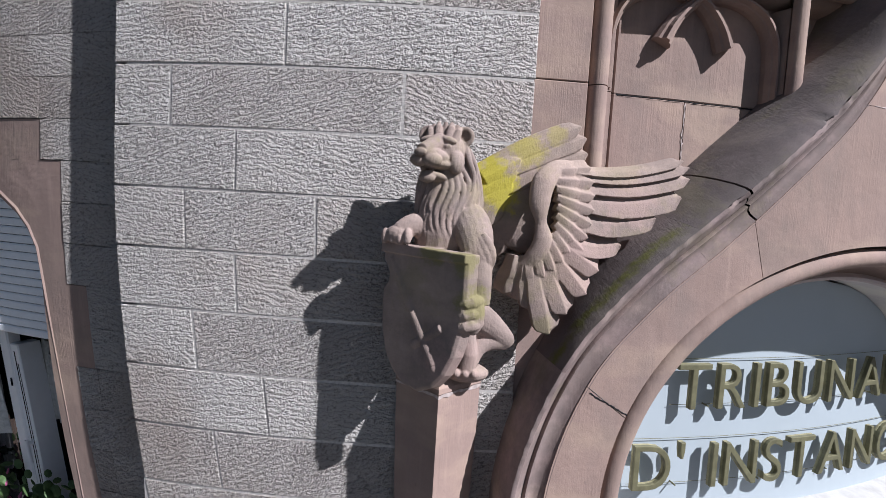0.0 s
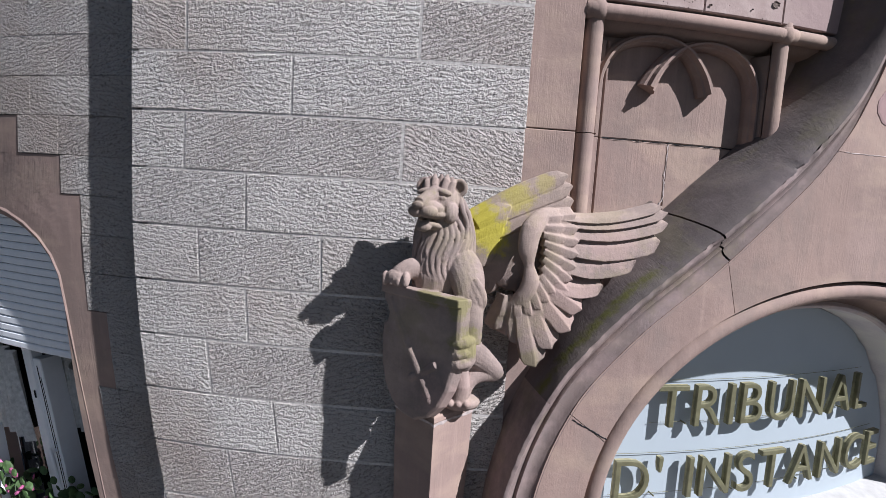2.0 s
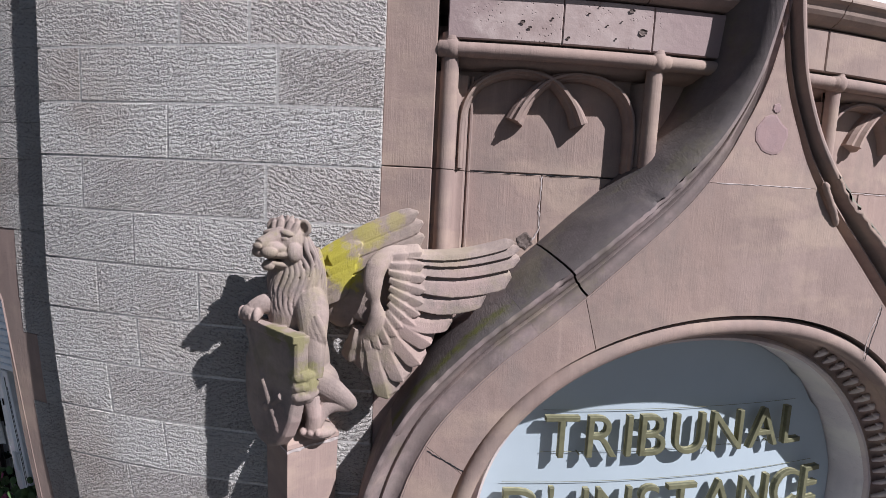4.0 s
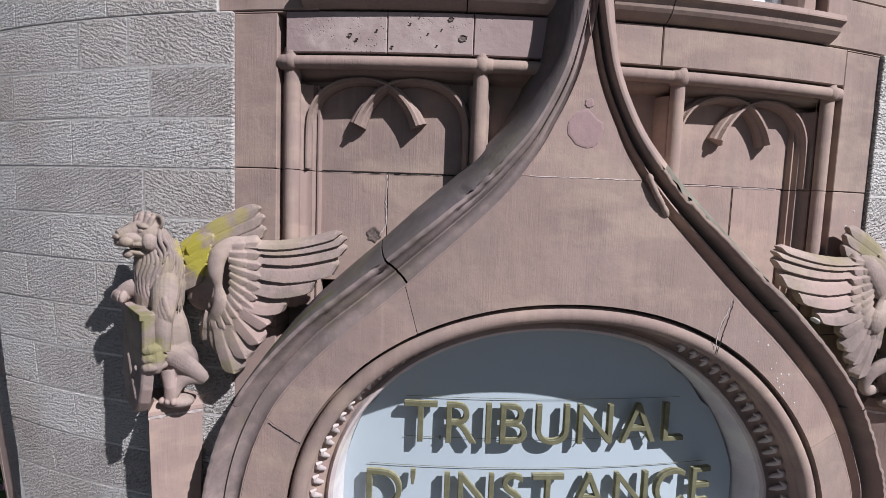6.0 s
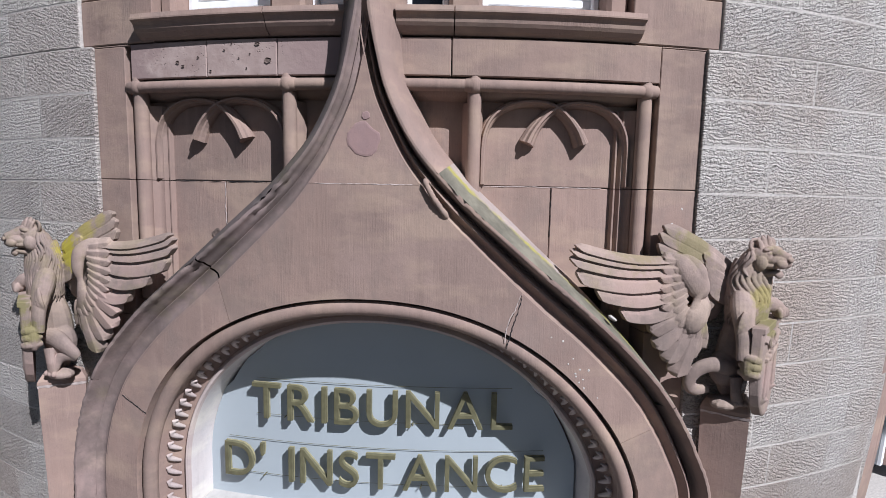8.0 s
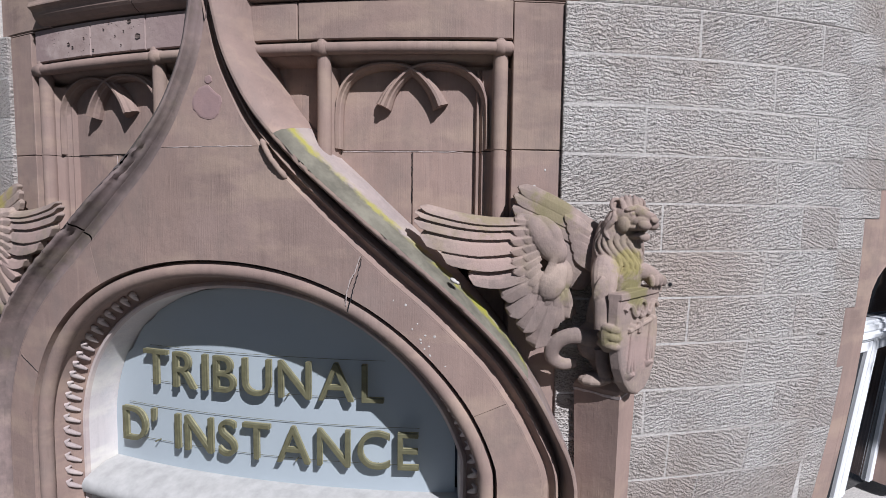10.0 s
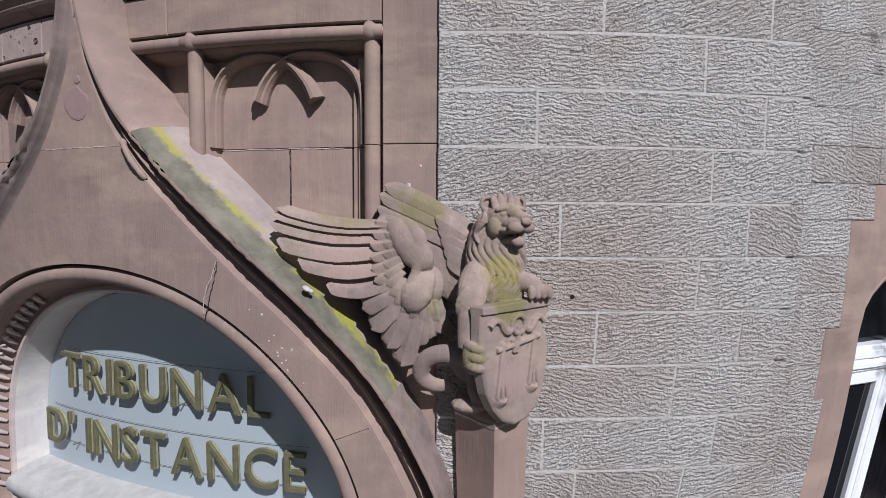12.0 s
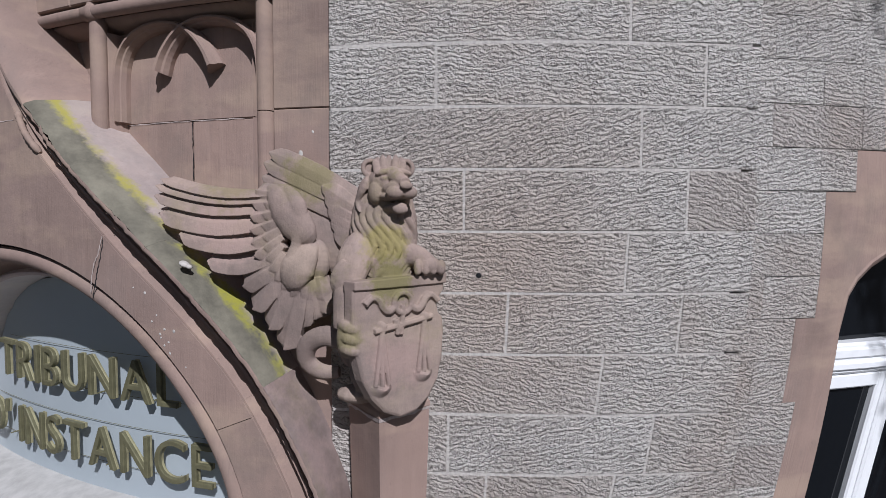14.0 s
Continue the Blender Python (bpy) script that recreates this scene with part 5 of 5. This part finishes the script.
def lion(m, shift, emblem, material, label, reach=0.0, curl=1.0):
    """Winged lion holding a shield; u runs away from the portal's axis."""
    rnd = random.Random(5)
    S = []
    # trunk, chest, neck
    S += [ball((1.855, 0.12, 3.40), (0.095, 0.11, 0.24), 12, (-8, 0, 0)), ball((1.905, 0.17, 3.62), (0.10, 0.105, 0.16), 12, (-10, 0, 0)), ball((1.905, 0.18, 3.80), (0.068, 0.075, 0.14), 12)]
    # skull, muzzle, jaws wide open
    head_from = len(S)
    S += [ball((1.908, 0.215, 3.935), (0.066, 0.09, 0.062), 16), ball((1.940, 0.315, 3.908), (0.050, 0.075, 0.030), 16, (8, 0, -20)), ball((1.964, 0.396, 3.917), (0.026, 0.013, 0.014), 10, (0, 0, -20)),
          ball((1.928, 0.362, 3.893), (0.034, 0.036, 0.025), 14), ball((1.980, 0.348, 3.893), (0.032, 0.036, 0.025), 14), ball((1.930, 0.285, 3.882), (0.056, 0.065, 0.020), 14),
          ball((1.938, 0.280, 3.838), (0.042, 0.066, 0.017), 14, (10, 0, -20)), ball((1.952, 0.330, 3.832), (0.029, 0.022, 0.019), 12), ball((1.915, 0.225, 3.855), (0.050, 0.050, 0.045), 12),
          tube([(1.928, 0.265, 3.968), (1.948, 0.335, 3.942), (1.962, 0.388, 3.926)], [0.032, 0.027, 0.021], 12)]
    for sg in (-1, 1):
        S += [ball((1.932 + sg * 0.038, 0.285, 3.972), (0.032, 0.026, 0.013), 10, (0, sg * 16, 0)), ball((1.934 + sg * 0.038, 0.296, 3.948), (0.015, 0.012, 0.010), 8),
              ball((1.922 + sg * 0.054, 0.258, 3.895), (0.028, 0.052, 0.045), 12)]
        ex = 1.92 + sg * 0.068
        ring = [(ex + 0.027 * math.cos(a), 0.215, 3.992 + 0.029 * math.sin(a)) for a in [2 * math.pi * i / 14 for i in range(15)]]
        S += [tube(ring, 0.009, 8), ball((ex, 0.200, 3.99), (0.025, 0.010, 0.027), 8)]
    for k in range(7):
        a = math.pi * (0.08 + 0.84 * k / 6)
        S.append(tube([(1.922 + 0.045 * math.cos(a), 0.255 - 0.02 * (k % 2), 3.965 + 0.012 * math.sin(a)), (1.922 + 0.054 * math.cos(a), 0.24 - 0.02 * (k % 2), 4.002 + 0.02 * math.sin(a)), (1.925 + 0.058 * math.cos(a), 0.22, 4.018 + 0.025 * math.sin(a))], [0.016, 0.013, 0.006], 8))
    for n in range(head_from, len(S)):
        turn = Euler((0, 0, radians(-14))).to_matrix()
        S[n] = ([tuple(Vector((1.918, 0.215, 3.925)) + turn @ ((Vector(q) - Vector((1.918, 0.215, 3.925))) * 0.93)) for q in S[n][0]], S[n][1])
    # mane: broad wavy locks round the head and long ones down over the chest
    for ring_no, (z0, z1, r0, r1, count, fat) in enumerate(((3.955, 3.82, 0.054, 0.088, 22, 0.0105), (3.91, 3.70, 0.082, 0.114, 30, 0.0105), (3.83, 3.61, 0.088, 0.112, 32, 0.0105), (3.72, 3.575, 0.09, 0.104, 30, 0.010))):
        count, fat = round(0.92 * count / curl), 0.88 * fat * curl
        for k in range(count):
            a = radians(-155 + 310 * (k + 0.5 * (ring_no % 2)) / count)
            if ring_no == 0 and abs(a - 0.25) < 1.25:
                continue
            ph = 1.7 * ring_no + 0.35 * math.sin(0.9 * k)
            path = []
            drop = rnd.uniform(-0.02, 0.02)
            for i in range(11):
                u = i / 10
                rr = r0 + (r1 - r0) * u + 0.010 * math.sin(math.pi * u)
                aa = a + 0.13 * curl * curl * math.sin(ph + 7 * u)
                cy = 0.225 if ring_no == 0 else 0.172
                path.append((1.90 - 0.003 * ring_no + rr * math.sin(aa), cy - 0.012 + rr * math.cos(aa) * 0.98, z0 + (z1 + drop - z0) * u))
            S.append(tube(path, [fat * w for w in (0.55, 0.8, 0.95, 1.0, 1.0, 1.0, 0.95, 0.88, 0.75, 0.5, 0.2)], 8))
    S += [ball((1.90, 0.178, 3.74), (0.086, 0.09, 0.14), 14), ball((1.89, 0.165, 3.86), (0.075, 0.07, 0.10), 12)]
    # forelegs and paws
    S += [tube(smooth_curve([(1.96, 0.18, 3.66), (2.01, 0.21, 3.675), (2.05, 0.225, 3.655), (2.08, 0.22, 3.635)], 10), [0.05, 0.048, 0.045, 0.043, 0.041, 0.039, 0.037, 0.035, 0.03, 0.02], 10)]
    for k in range(4):
        S += [ball((2.03 + 0.026 * k, 0.262 - 0.018 * k, 3.636 - 0.004 * (k % 2)), (0.0162, 0.034, 0.027), 10, (-25, 0, 0)), ball((2.03 + 0.026 * k, 0.280 - 0.018 * k, 3.622), (0.013, 0.014, 0.014), 8)]
    S.append(ball((2.06, 0.225, 3.64), (0.05, 0.045, 0.034), 12, (0, 0, -35)))
    S += [tube(smooth_curve([(1.835, 0.19, 3.73), (1.805, 0.28, 3.64), (1.79, 0.335, 3.53), (1.785, 0.35, 3.42)], 14), [0.05, 0.06, 0.065, 0.066, 0.064, 0.06, 0.056, 0.052, 0.048, 0.045, 0.043, 0.041, 0.04, 0.036], 12),
          ball((1.815, 0.25, 3.665), (0.055, 0.07, 0.075), 12), ball((1.80, 0.375, 3.392), (0.036, 0.048, 0.072), 12)]
    for k in range(6):
        a = -0.5 + 0.3 * k
        S.append(tube(smooth_curve([(1.80 + 0.035 * math.sin(a), 0.315 + 0.02 * math.cos(a), 3.66 - 0.012 * k), (1.775 + 0.045 * math.sin(a), 0.335 + 0.02 * math.cos(a), 3.60 - 0.014 * k), (1.765 + 0.03 * math.sin(a), 0.32, 3.535 - 0.012 * k)], 8), [0.010, 0.014, 0.016, 0.016, 0.015, 0.013, 0.009, 0.004], 8))
    for k in range(3):
        z = 3.438 - 0.038 * k
        S.append(tube(smooth_curve([(1.775, 0.335, z), (1.795, 0.395, z - 0.002), (1.82, 0.425, z - 0.006), (1.844, 0.415, z - 0.016)], 8), [0.014, 0.0185, 0.021, 0.0215, 0.021, 0.020, 0.018, 0.013], 8))
    # haunch, hind leg and the curl of the tail
    S.append(ball((1.80, 0.14, 3.34), (0.085, 0.10, 0.10), 12))
    if m > 0:
        tail = [(1.84, 0.20, 3.32), (1.76, 0.21, 3.36), (1.68, 0.20, 3.372), (1.612, 0.17, 3.335), (1.596, 0.14, 3.27), (1.645, 0.12, 3.225), (1.72, 0.12, 3.225)]
        S.append(tube(smooth_curve(tail, 22), [float(w) for w in np.interp(range(22), [0, 3, 12, 18, 21], [0.034, 0.040, 0.038, 0.031, 0.022])], 12))
    else:
        # bent knee of the hind leg
        S += [tube(smooth_curve([(1.84, 0.21, 3.37), (1.77, 0.21, 3.36), (1.70, 0.19, 3.31), (1.655, 0.17, 3.265)], 12), [0.05, 0.052, 0.054, 0.054, 0.053, 0.05, 0.047, 0.043, 0.04, 0.037, 0.034, 0.024], 12),
              tube(smooth_curve([(1.665, 0.17, 3.268), (1.72, 0.19, 3.275), (1.77, 0.21, 3.25), (1.80, 0.23, 3.19)], 10), [0.026, 0.03, 0.032, 0.032, 0.031, 0.03, 0.03, 0.03, 0.031, 0.03], 10)]
    S += [tube([(1.815, 0.24, 3.31), (1.815 if m > 0 else 1.80, 0.25, 3.235), (1.84 if m > 0 else 1.805, 0.23, 3.18)], [0.036, 0.029, 0.034], 10)]
    for k in range(3):
        S.append(ball((1.78 + 0.03 * k + (0.04 if m > 0 else 0.0), 0.245, 3.165), (0.0165, 0.032, 0.017), 8))
    S += [ball((1.80, 0.17, 3.155), (0.08, 0.09, 0.035), 10)]
    # near wing: arm of two smooth lobes, long flight feathers, fan and coverts
    arm = smooth_curve([(1.685, 0.11, 3.55), (1.64, 0.15, 3.54), (1.59, 0.185, 3.585), (1.568, 0.205, 3.65), (1.578, 0.205, 3.715), (1.588, 0.21, 3.78), (1.575, 0.20, 3.855), (1.525, 0.165, 3.905), (1.46, 0.13, 3.92)], 40)
    fat = np.interp(np.linspace(0, 1, 40), [0, 0.10, 0.25, 0.38, 0.475, 0.58, 0.72, 0.86, 1], [0.014, 0.034, 0.050, 0.046, 0.026, 0.052, 0.060, 0.046, 0.022])
    S.append(tube(arm, [float(w) * 0.70 for w in fat], 14, 0.9))
    if m > 0:
        S += [tube(smooth_curve([(1.455, 0.14, 3.925), (1.50, 0.17, 3.885), (1.548, 0.19, 3.825), (1.592, 0.19, 3.768), (1.628, 0.165, 3.722)], 20), [float(w) for w in np.interp(np.linspace(0, 1, 20), [0, 0.2, 0.45, 0.7, 0.88, 1], [0.02, 0.044, 0.064, 0.066, 0.05, 0.024])], 16, 0.85),
              tube(smooth_curve([(1.638, 0.15, 3.715), (1.61, 0.185, 3.67), (1.578, 0.195, 3.615), (1.575, 0.185, 3.575), (1.59, 0.165, 3.54)], 18), [float(w) for w in np.interp(np.linspace(0, 1, 18), [0, 0.25, 0.55, 0.8, 1], [0.018, 0.046, 0.068, 0.058, 0.022])], 16, 0.85),
              ball((1.64, 0.13, 3.65), (0.05, 0.05, 0.08), 12)]
    longs = [((1.54, 0.135, 3.915), (1.045, 0.085, 3.972), 0.019), ((1.54, 0.13, 3.895), (1.022, 0.088, 3.948), 0.022), ((1.53, 0.128, 3.865), (1.020, 0.094, 3.908), 0.031), ((1.52, 0.134, 3.815), (1.052, 0.108, 3.838), 0.046),
             ((1.51, 0.14, 3.75), (1.150, 0.124, 3.755), 0.043), ((1.51, 0.146, 3.69), (1.275, 0.134, 3.65), 0.038)]
    for a, b, w in longs:
        b = (b[0] - reach, b[1], b[2])
        S.append(feather(a, b, w * 1.14, 0.040, 0.006, 18, -0.034, 0.25, 0.9, 0.10))
    fan = [((1.52, 0.15, 3.655), (1.352, 0.145, 3.55), 0.036), ((1.535, 0.15, 3.625), (1.39, 0.145, 3.462), 0.036), ((1.555, 0.15, 3.60), (1.455, 0.14, 3.385), 0.037), ((1.585, 0.15, 3.575), (1.512, 0.135, 3.308), 0.040),
           ((1.61, 0.135, 3.56), (1.585, 0.12, 3.395), 0.029), ((1.635, 0.125, 3.555), (1.64, 0.11, 3.425), 0.028), ((1.66, 0.12, 3.56), (1.69, 0.10, 3.445), 0.027)]
    for a, b, w in fan:
        S.append(feather(a, b, w * 1.32, 0.038, 0.010, 14, 0, 0.6, 0.6, 0.16))
    roots = smooth_curve([(1.53, 0.15, 3.90), (1.51, 0.165, 3.83), (1.505, 0.17, 3.74), (1.515, 0.17, 3.66), (1.55, 0.168, 3.60), (1.60, 0.155, 3.57), (1.66, 0.13, 3.57)], 14)
    for k, q in enumerate(roots):
        a = radians(8 - 108 * k / 13)
        for far, lift, w in ((0.125, -0.004, 0.030), (0.07, 0.010, 0.026)):
            S.append(feather((q[0] + 0.02 * math.cos(a), q[1] + lift - 0.008, q[2] - 0.02 * math.sin(a)), (q[0] - far * math.cos(a), q[1] + lift - 0.016, q[2] + far * math.sin(a)), w * 1.02, 0.036, 0.008, 12, 0, 0.6, 0.6, 0.16))
    # far wing, behind the neck: broad blades that overlap into one sheet
    for a, b, w in (((1.83, 0.055, 3.865), (1.432, 0.05, 4.07), 0.034), ((1.82, 0.06, 3.825), (1.412, 0.055, 4.03), 0.040), ((1.80, 0.062, 3.78), (1.405, 0.058, 3.975), 0.044), ((1.78, 0.058, 3.725), (1.45, 0.056, 3.895), 0.046), ((1.76, 0.05, 3.67), (1.52, 0.05, 3.80), 0.05)):
        S.append(feather(a, b, w, 0.034, 0.004, 14, 0.012, 0.12, 0.4, 0.16))
    for k in range(5):
        q = (1.70 + 0.012 * k, 0.085, 3.905 - 0.045 * k)
        S.append(feather((q[0] + 0.08, q[1], q[2] - 0.05), (q[0] - 0.05, q[1] - 0.01, q[2] + 0.03), 0.034, 0.03, 0.004, 10, 0, 0.3, 0.35, 0.4))
    S += [ball((1.73, 0.035, 3.70), (0.10, 0.045, 0.13), 10), ball((1.60, 0.05, 3.72), (0.14, 0.05, 0.13), 10)]
    ledge = [shield_point(w, n, z) for w in (0.0, 1.0) for n in (-0.05, 0.024) for z in (3.562 + 0.012 * w, 3.592 + 0.02 * w)]
    S.append((ledge, [[0, 1, 3, 2], [4, 6, 7, 5], [0, 4, 5, 1], [2, 3, 7, 6], [0, 2, 6, 4], [1, 5, 7, 3]]))
    S += [shield()] + emblem()
    v, f = fused(joined(*S))
    v = [(m * a + shift, b * 0.62 + 0.02, c) for a, b, c in v]
    base = bent(m * 1.9 + shift, 0.1, 3.13)
    ob = new("lion_statue", mesh_of("lion_statue", (v, f), material, base, True, 180))
    ob.location = base
    tagged(ob, label, "statue", "lions beside the portal")
    low, high, half = 2.0, 3.10, 0.158
    u, d = 1.895, 0.035
    ped = thing("pedestal", (m * u + shift, d, low), "diagonal red sandstone pedestal shaft carrying the lion", "pedestal", "pedestals beside the portal")

    def diamond(h, z):
        return [(m * (u + h) + shift, d, z), (m * u + shift, d + h, z), (m * (u - h) + shift, d, z), (m * u + shift, d - h, z)]
    body = lattice([diamond(half * 0.86, low), diamond(half * 0.9, 2.55), diamond(half * 0.985, 2.95), diamond(half, 3.085)], close_v=True)
    part("shaft", (body[0], body[1] + [[0, 1, 2, 3], [12, 13, 14, 15]]), PINK_WARM, ped)
    cap = lattice([diamond(half * 0.98, 3.083), diamond(half * 1.03, 3.09), diamond(half * 1.02, 3.108), diamond(half * 0.8, 3.15)], close_v=True)
    rnd = random.Random(40 + m)
    ring = []
    for a, b in zip(diamond(half * 1.012, 3.084), diamond(half * 1.012, 3.084)[1:] + diamond(half * 1.012, 3.084)[:1]):
        ring += [tuple(p + (q - p) * k / 9 for p, q in zip(a, b)) for k in range(9)]
    seam = lattice([[(x, y, z - rnd.uniform(0.004, 0.014)) for x, y, z in ring], [(m * u + shift + (x - m * u - shift) * 1.03, d + (y - d) * 1.03, z + rnd.uniform(0.002, 0.007)) for x, y, z in ring]], close_v=True)
    part("mortar_seam", seam, JOINT, ped, "crumbling pale mortar under the cap")
    part("cap", (cap[0], cap[1] + [[0, 1, 2, 3], [12, 13, 14, 15]]), PINK_WARM, ped, "chipped sloping cap")
    return ob


def spotted(name, spots):
    """Carved stone with lichen grown in given places: (s, d, z, reach, strength, colour)."""
    m = red_stone(name, (0.385, 0.288, 0.254), (0.262, 0.196, 0.172), 0.3, 0.2, 0.36, 0.9, 0.0)
    t = m.node_tree
    pit = noise_tex(t, flat_coords(t), 75.0, 5, 0.7)
    hatch = noise_tex(t, flat_coords(t, (210, 90, 40), 0.5), 1.0, 2, 0.6)
    before = t.nodes["Principled BSDF"].inputs["Normal"].links[0].from_node
    bump(t, t.nodes["Principled BSDF"], maths(t, "ADD", pit.outputs["Fac"], maths(t, "MULTIPLY", hatch.outputs["Fac"], 0.6)), 0.4, 0.004, before)
    p = t.nodes["Principled BSDF"]
    c = p.inputs["Base Color"].links[0].from_socket
    rag = noise_tex(t, flat_coords(t), 22.0, 6, 0.7)
    for s, d, z, reach, strength, colour in spots:
        a = t.nodes.new("ShaderNodeAttribute")
        a.attribute_name = "flat"
        far = t.nodes.new("ShaderNodeVectorMath")
        far.operation = "DISTANCE"
        far.inputs[1].default_value = (s, d, z)
        link(t, a.outputs["Vector"], far.inputs[0])
        k = maths(t, "ADD", far.outputs["Value"], maths(t, "MULTIPLY", maths(t, "SUBTRACT", rag.outputs["Fac"], 0.5), reach * 1.8))
        c = mixed(t, maths(t, "MULTIPLY", ramp(t, k, [(reach * 0.55, (1, 1, 1)), (reach, (0, 0, 0))]).outputs[0], strength), c, colour)
    link(t, c, p.inputs["Base Color"])
    return m


YELLOW, MOSS = (0.38, 0.325, 0.05), (0.18, 0.165, 0.06)
SALMON = (0.38, 0.265, 0.235)
STATUE_L = spotted("carved sandstone with yellow lichen", [(-1.40, 0.12, 3.55, 0.17, 0.55, SALMON), (-1.25, 0.1, 3.80, 0.12, 0.5, SALMON), (-1.85, 0.2, 3.2, 0.12, 0.5, SALMON), (-1.745, 0.06, 3.865, 0.10, 1.0, YELLOW), (-1.72, 0.06, 3.80, 0.08, 0.95, YELLOW), (-1.62, 0.05, 3.965, 0.075, 0.6, YELLOW), (-1.52, 0.05, 4.03, 0.05, 0.4, YELLOW), (-1.95, 0.25, 3.60, 0.07, 0.7, MOSS), (-1.80, 0.26, 3.43, 0.075, 0.75, MOSS), (-1.84, 0.28, 3.57, 0.06, 0.7, MOSS),
                                                           (-1.92, 0.25, 4.0, 0.06, 0.6, MOSS), (-1.30, 0.1, 3.95, 0.12, 0.25, MOSS), (-1.54, 0.14, 3.32, 0.07, 0.4, MOSS)])
STATUE_R = spotted("carved sandstone with green lichen", [(1.30, 0.1, 3.78, 0.17, 0.6, SALMON), (2.0, 0.25, 3.3, 0.13, 0.55, SALMON), (1.93, 0.19, 3.72, 0.09, 0.55, (0.30, 0.265, 0.05)), (1.64, 0.12, 3.58, 0.06, 0.5, MOSS), (1.60, 0.06, 3.96, 0.12, 0.6, MOSS), (1.30, 0.1, 3.97, 0.14, 0.5, MOSS), (1.95, 0.25, 4.0, 0.07, 0.7, MOSS),
                                                          (1.95, 0.22, 3.60, 0.10, 0.75, MOSS), (1.82, 0.26, 3.40, 0.06, 0.6, MOSS)])
lion(-1, 0.0, sword_emblem, STATUE_L, "carved sandstone winged lion with a sword shield and yellow lichen")
lion(1, 0.012, scales_emblem, STATUE_R, "carved sandstone winged lion holding a shield with scales", 0.075, 1.4)


# ---- unseen tree added behind the viewer; its crown shades the top of the side wall ----
BARK = plain("rough grey bark", (0.11, 0.095, 0.08), 0.95, 0.35, 0, 0.1, 14)


def loose_mesh(name, shape, material, base):
    """A mesh from (verts, faces) in plain world metres."""
    me = bpy.data.meshes.new(name)
    me.from_pydata([tuple(Vector(v) - base) for v in shape[0]], [], shape[1])
    at = me.attributes.new("flat", "FLOAT_VECTOR", "POINT")
    at.data.foreach_set("vector", np.array(shape[0], dtype=np.float32).ravel())
    me.materials.append(material)
    return me


def street_tree(foot, crown, radius):
    rnd = random.Random(21)
    base, top = Vector(foot), Vector(crown)
    ob = tagged(new("street_tree"), "leafy green tree with a grey trunk, out of view, added for its shadow", "tree")
    ob.location = base
    spine = smooth_curve([tuple(base), tuple(base.lerp(top, 0.35) + Vector((0.08, 0.05, 0))), tuple(base.lerp(top, 0.7)), tuple(top)], 16)
    shapes = [tube(spine, [0.17 - 0.009 * i for i in range(16)], 10)]
    tips = []
    for k in range(44):
        a, h = rnd.uniform(0, 2 * math.pi), rnd.uniform(-0.5, 0.9)
        q = top + Vector((math.cos(a) * math.sqrt(1 - h * h), math.sin(a) * math.sqrt(1 - h * h), h)) * radius * rnd.uniform(0.55, 0.95)
        start = Vector(spine[rnd.randint(8, 14)])
        mid = start.lerp(q, 0.5) + Vector((0, 0, 0.12))
        limb = smooth_curve([tuple(start), tuple(mid), tuple(q)], 7)
        shapes.append(tube(limb, [0.045, 0.038, 0.032, 0.026, 0.02, 0.014, 0.008], 6))
        tips += limb[2:]
    trunk = new("trunk", loose_mesh("trunk", joined(*shapes), BARK, base))
    trunk.parent = ob
    verts, faces = [], []
    for k in range(12000):
        c = Vector(rnd.choice(tips)) + Vector((rnd.gauss(0, 0.11), rnd.gauss(0, 0.11), rnd.gauss(0, 0.09)))
        e = Euler((rnd.uniform(0, 6.3), rnd.uniform(0, 6.3), rnd.uniform(0, 6.3))).to_matrix()
        ln = rnd.uniform(0.06, 0.11)
        n = len(verts)
        verts += [tuple(c + e @ Vector(q) * ln) for q in ((0, 0, 0), (0.35, 0.5, 0.06), (0, 1.0, 0), (-0.35, 0.5, 0.06))]
        faces += [[n, n + 1, n + 2], [n, n + 2, n + 3]]
    leaves = new("crown", loose_mesh("crown", (verts, faces), LEAF, base))
    leaves.parent = ob


# crown set up-sun of the wall patch that it is added to shade
shaded = bent(4.72, DEEP_R, 6.46)
crown_at = shaded + to_sun * 5.2
street_tree((crown_at.x + 0.25, crown_at.y - 0.15, 0.0), crown_at, 1.15)
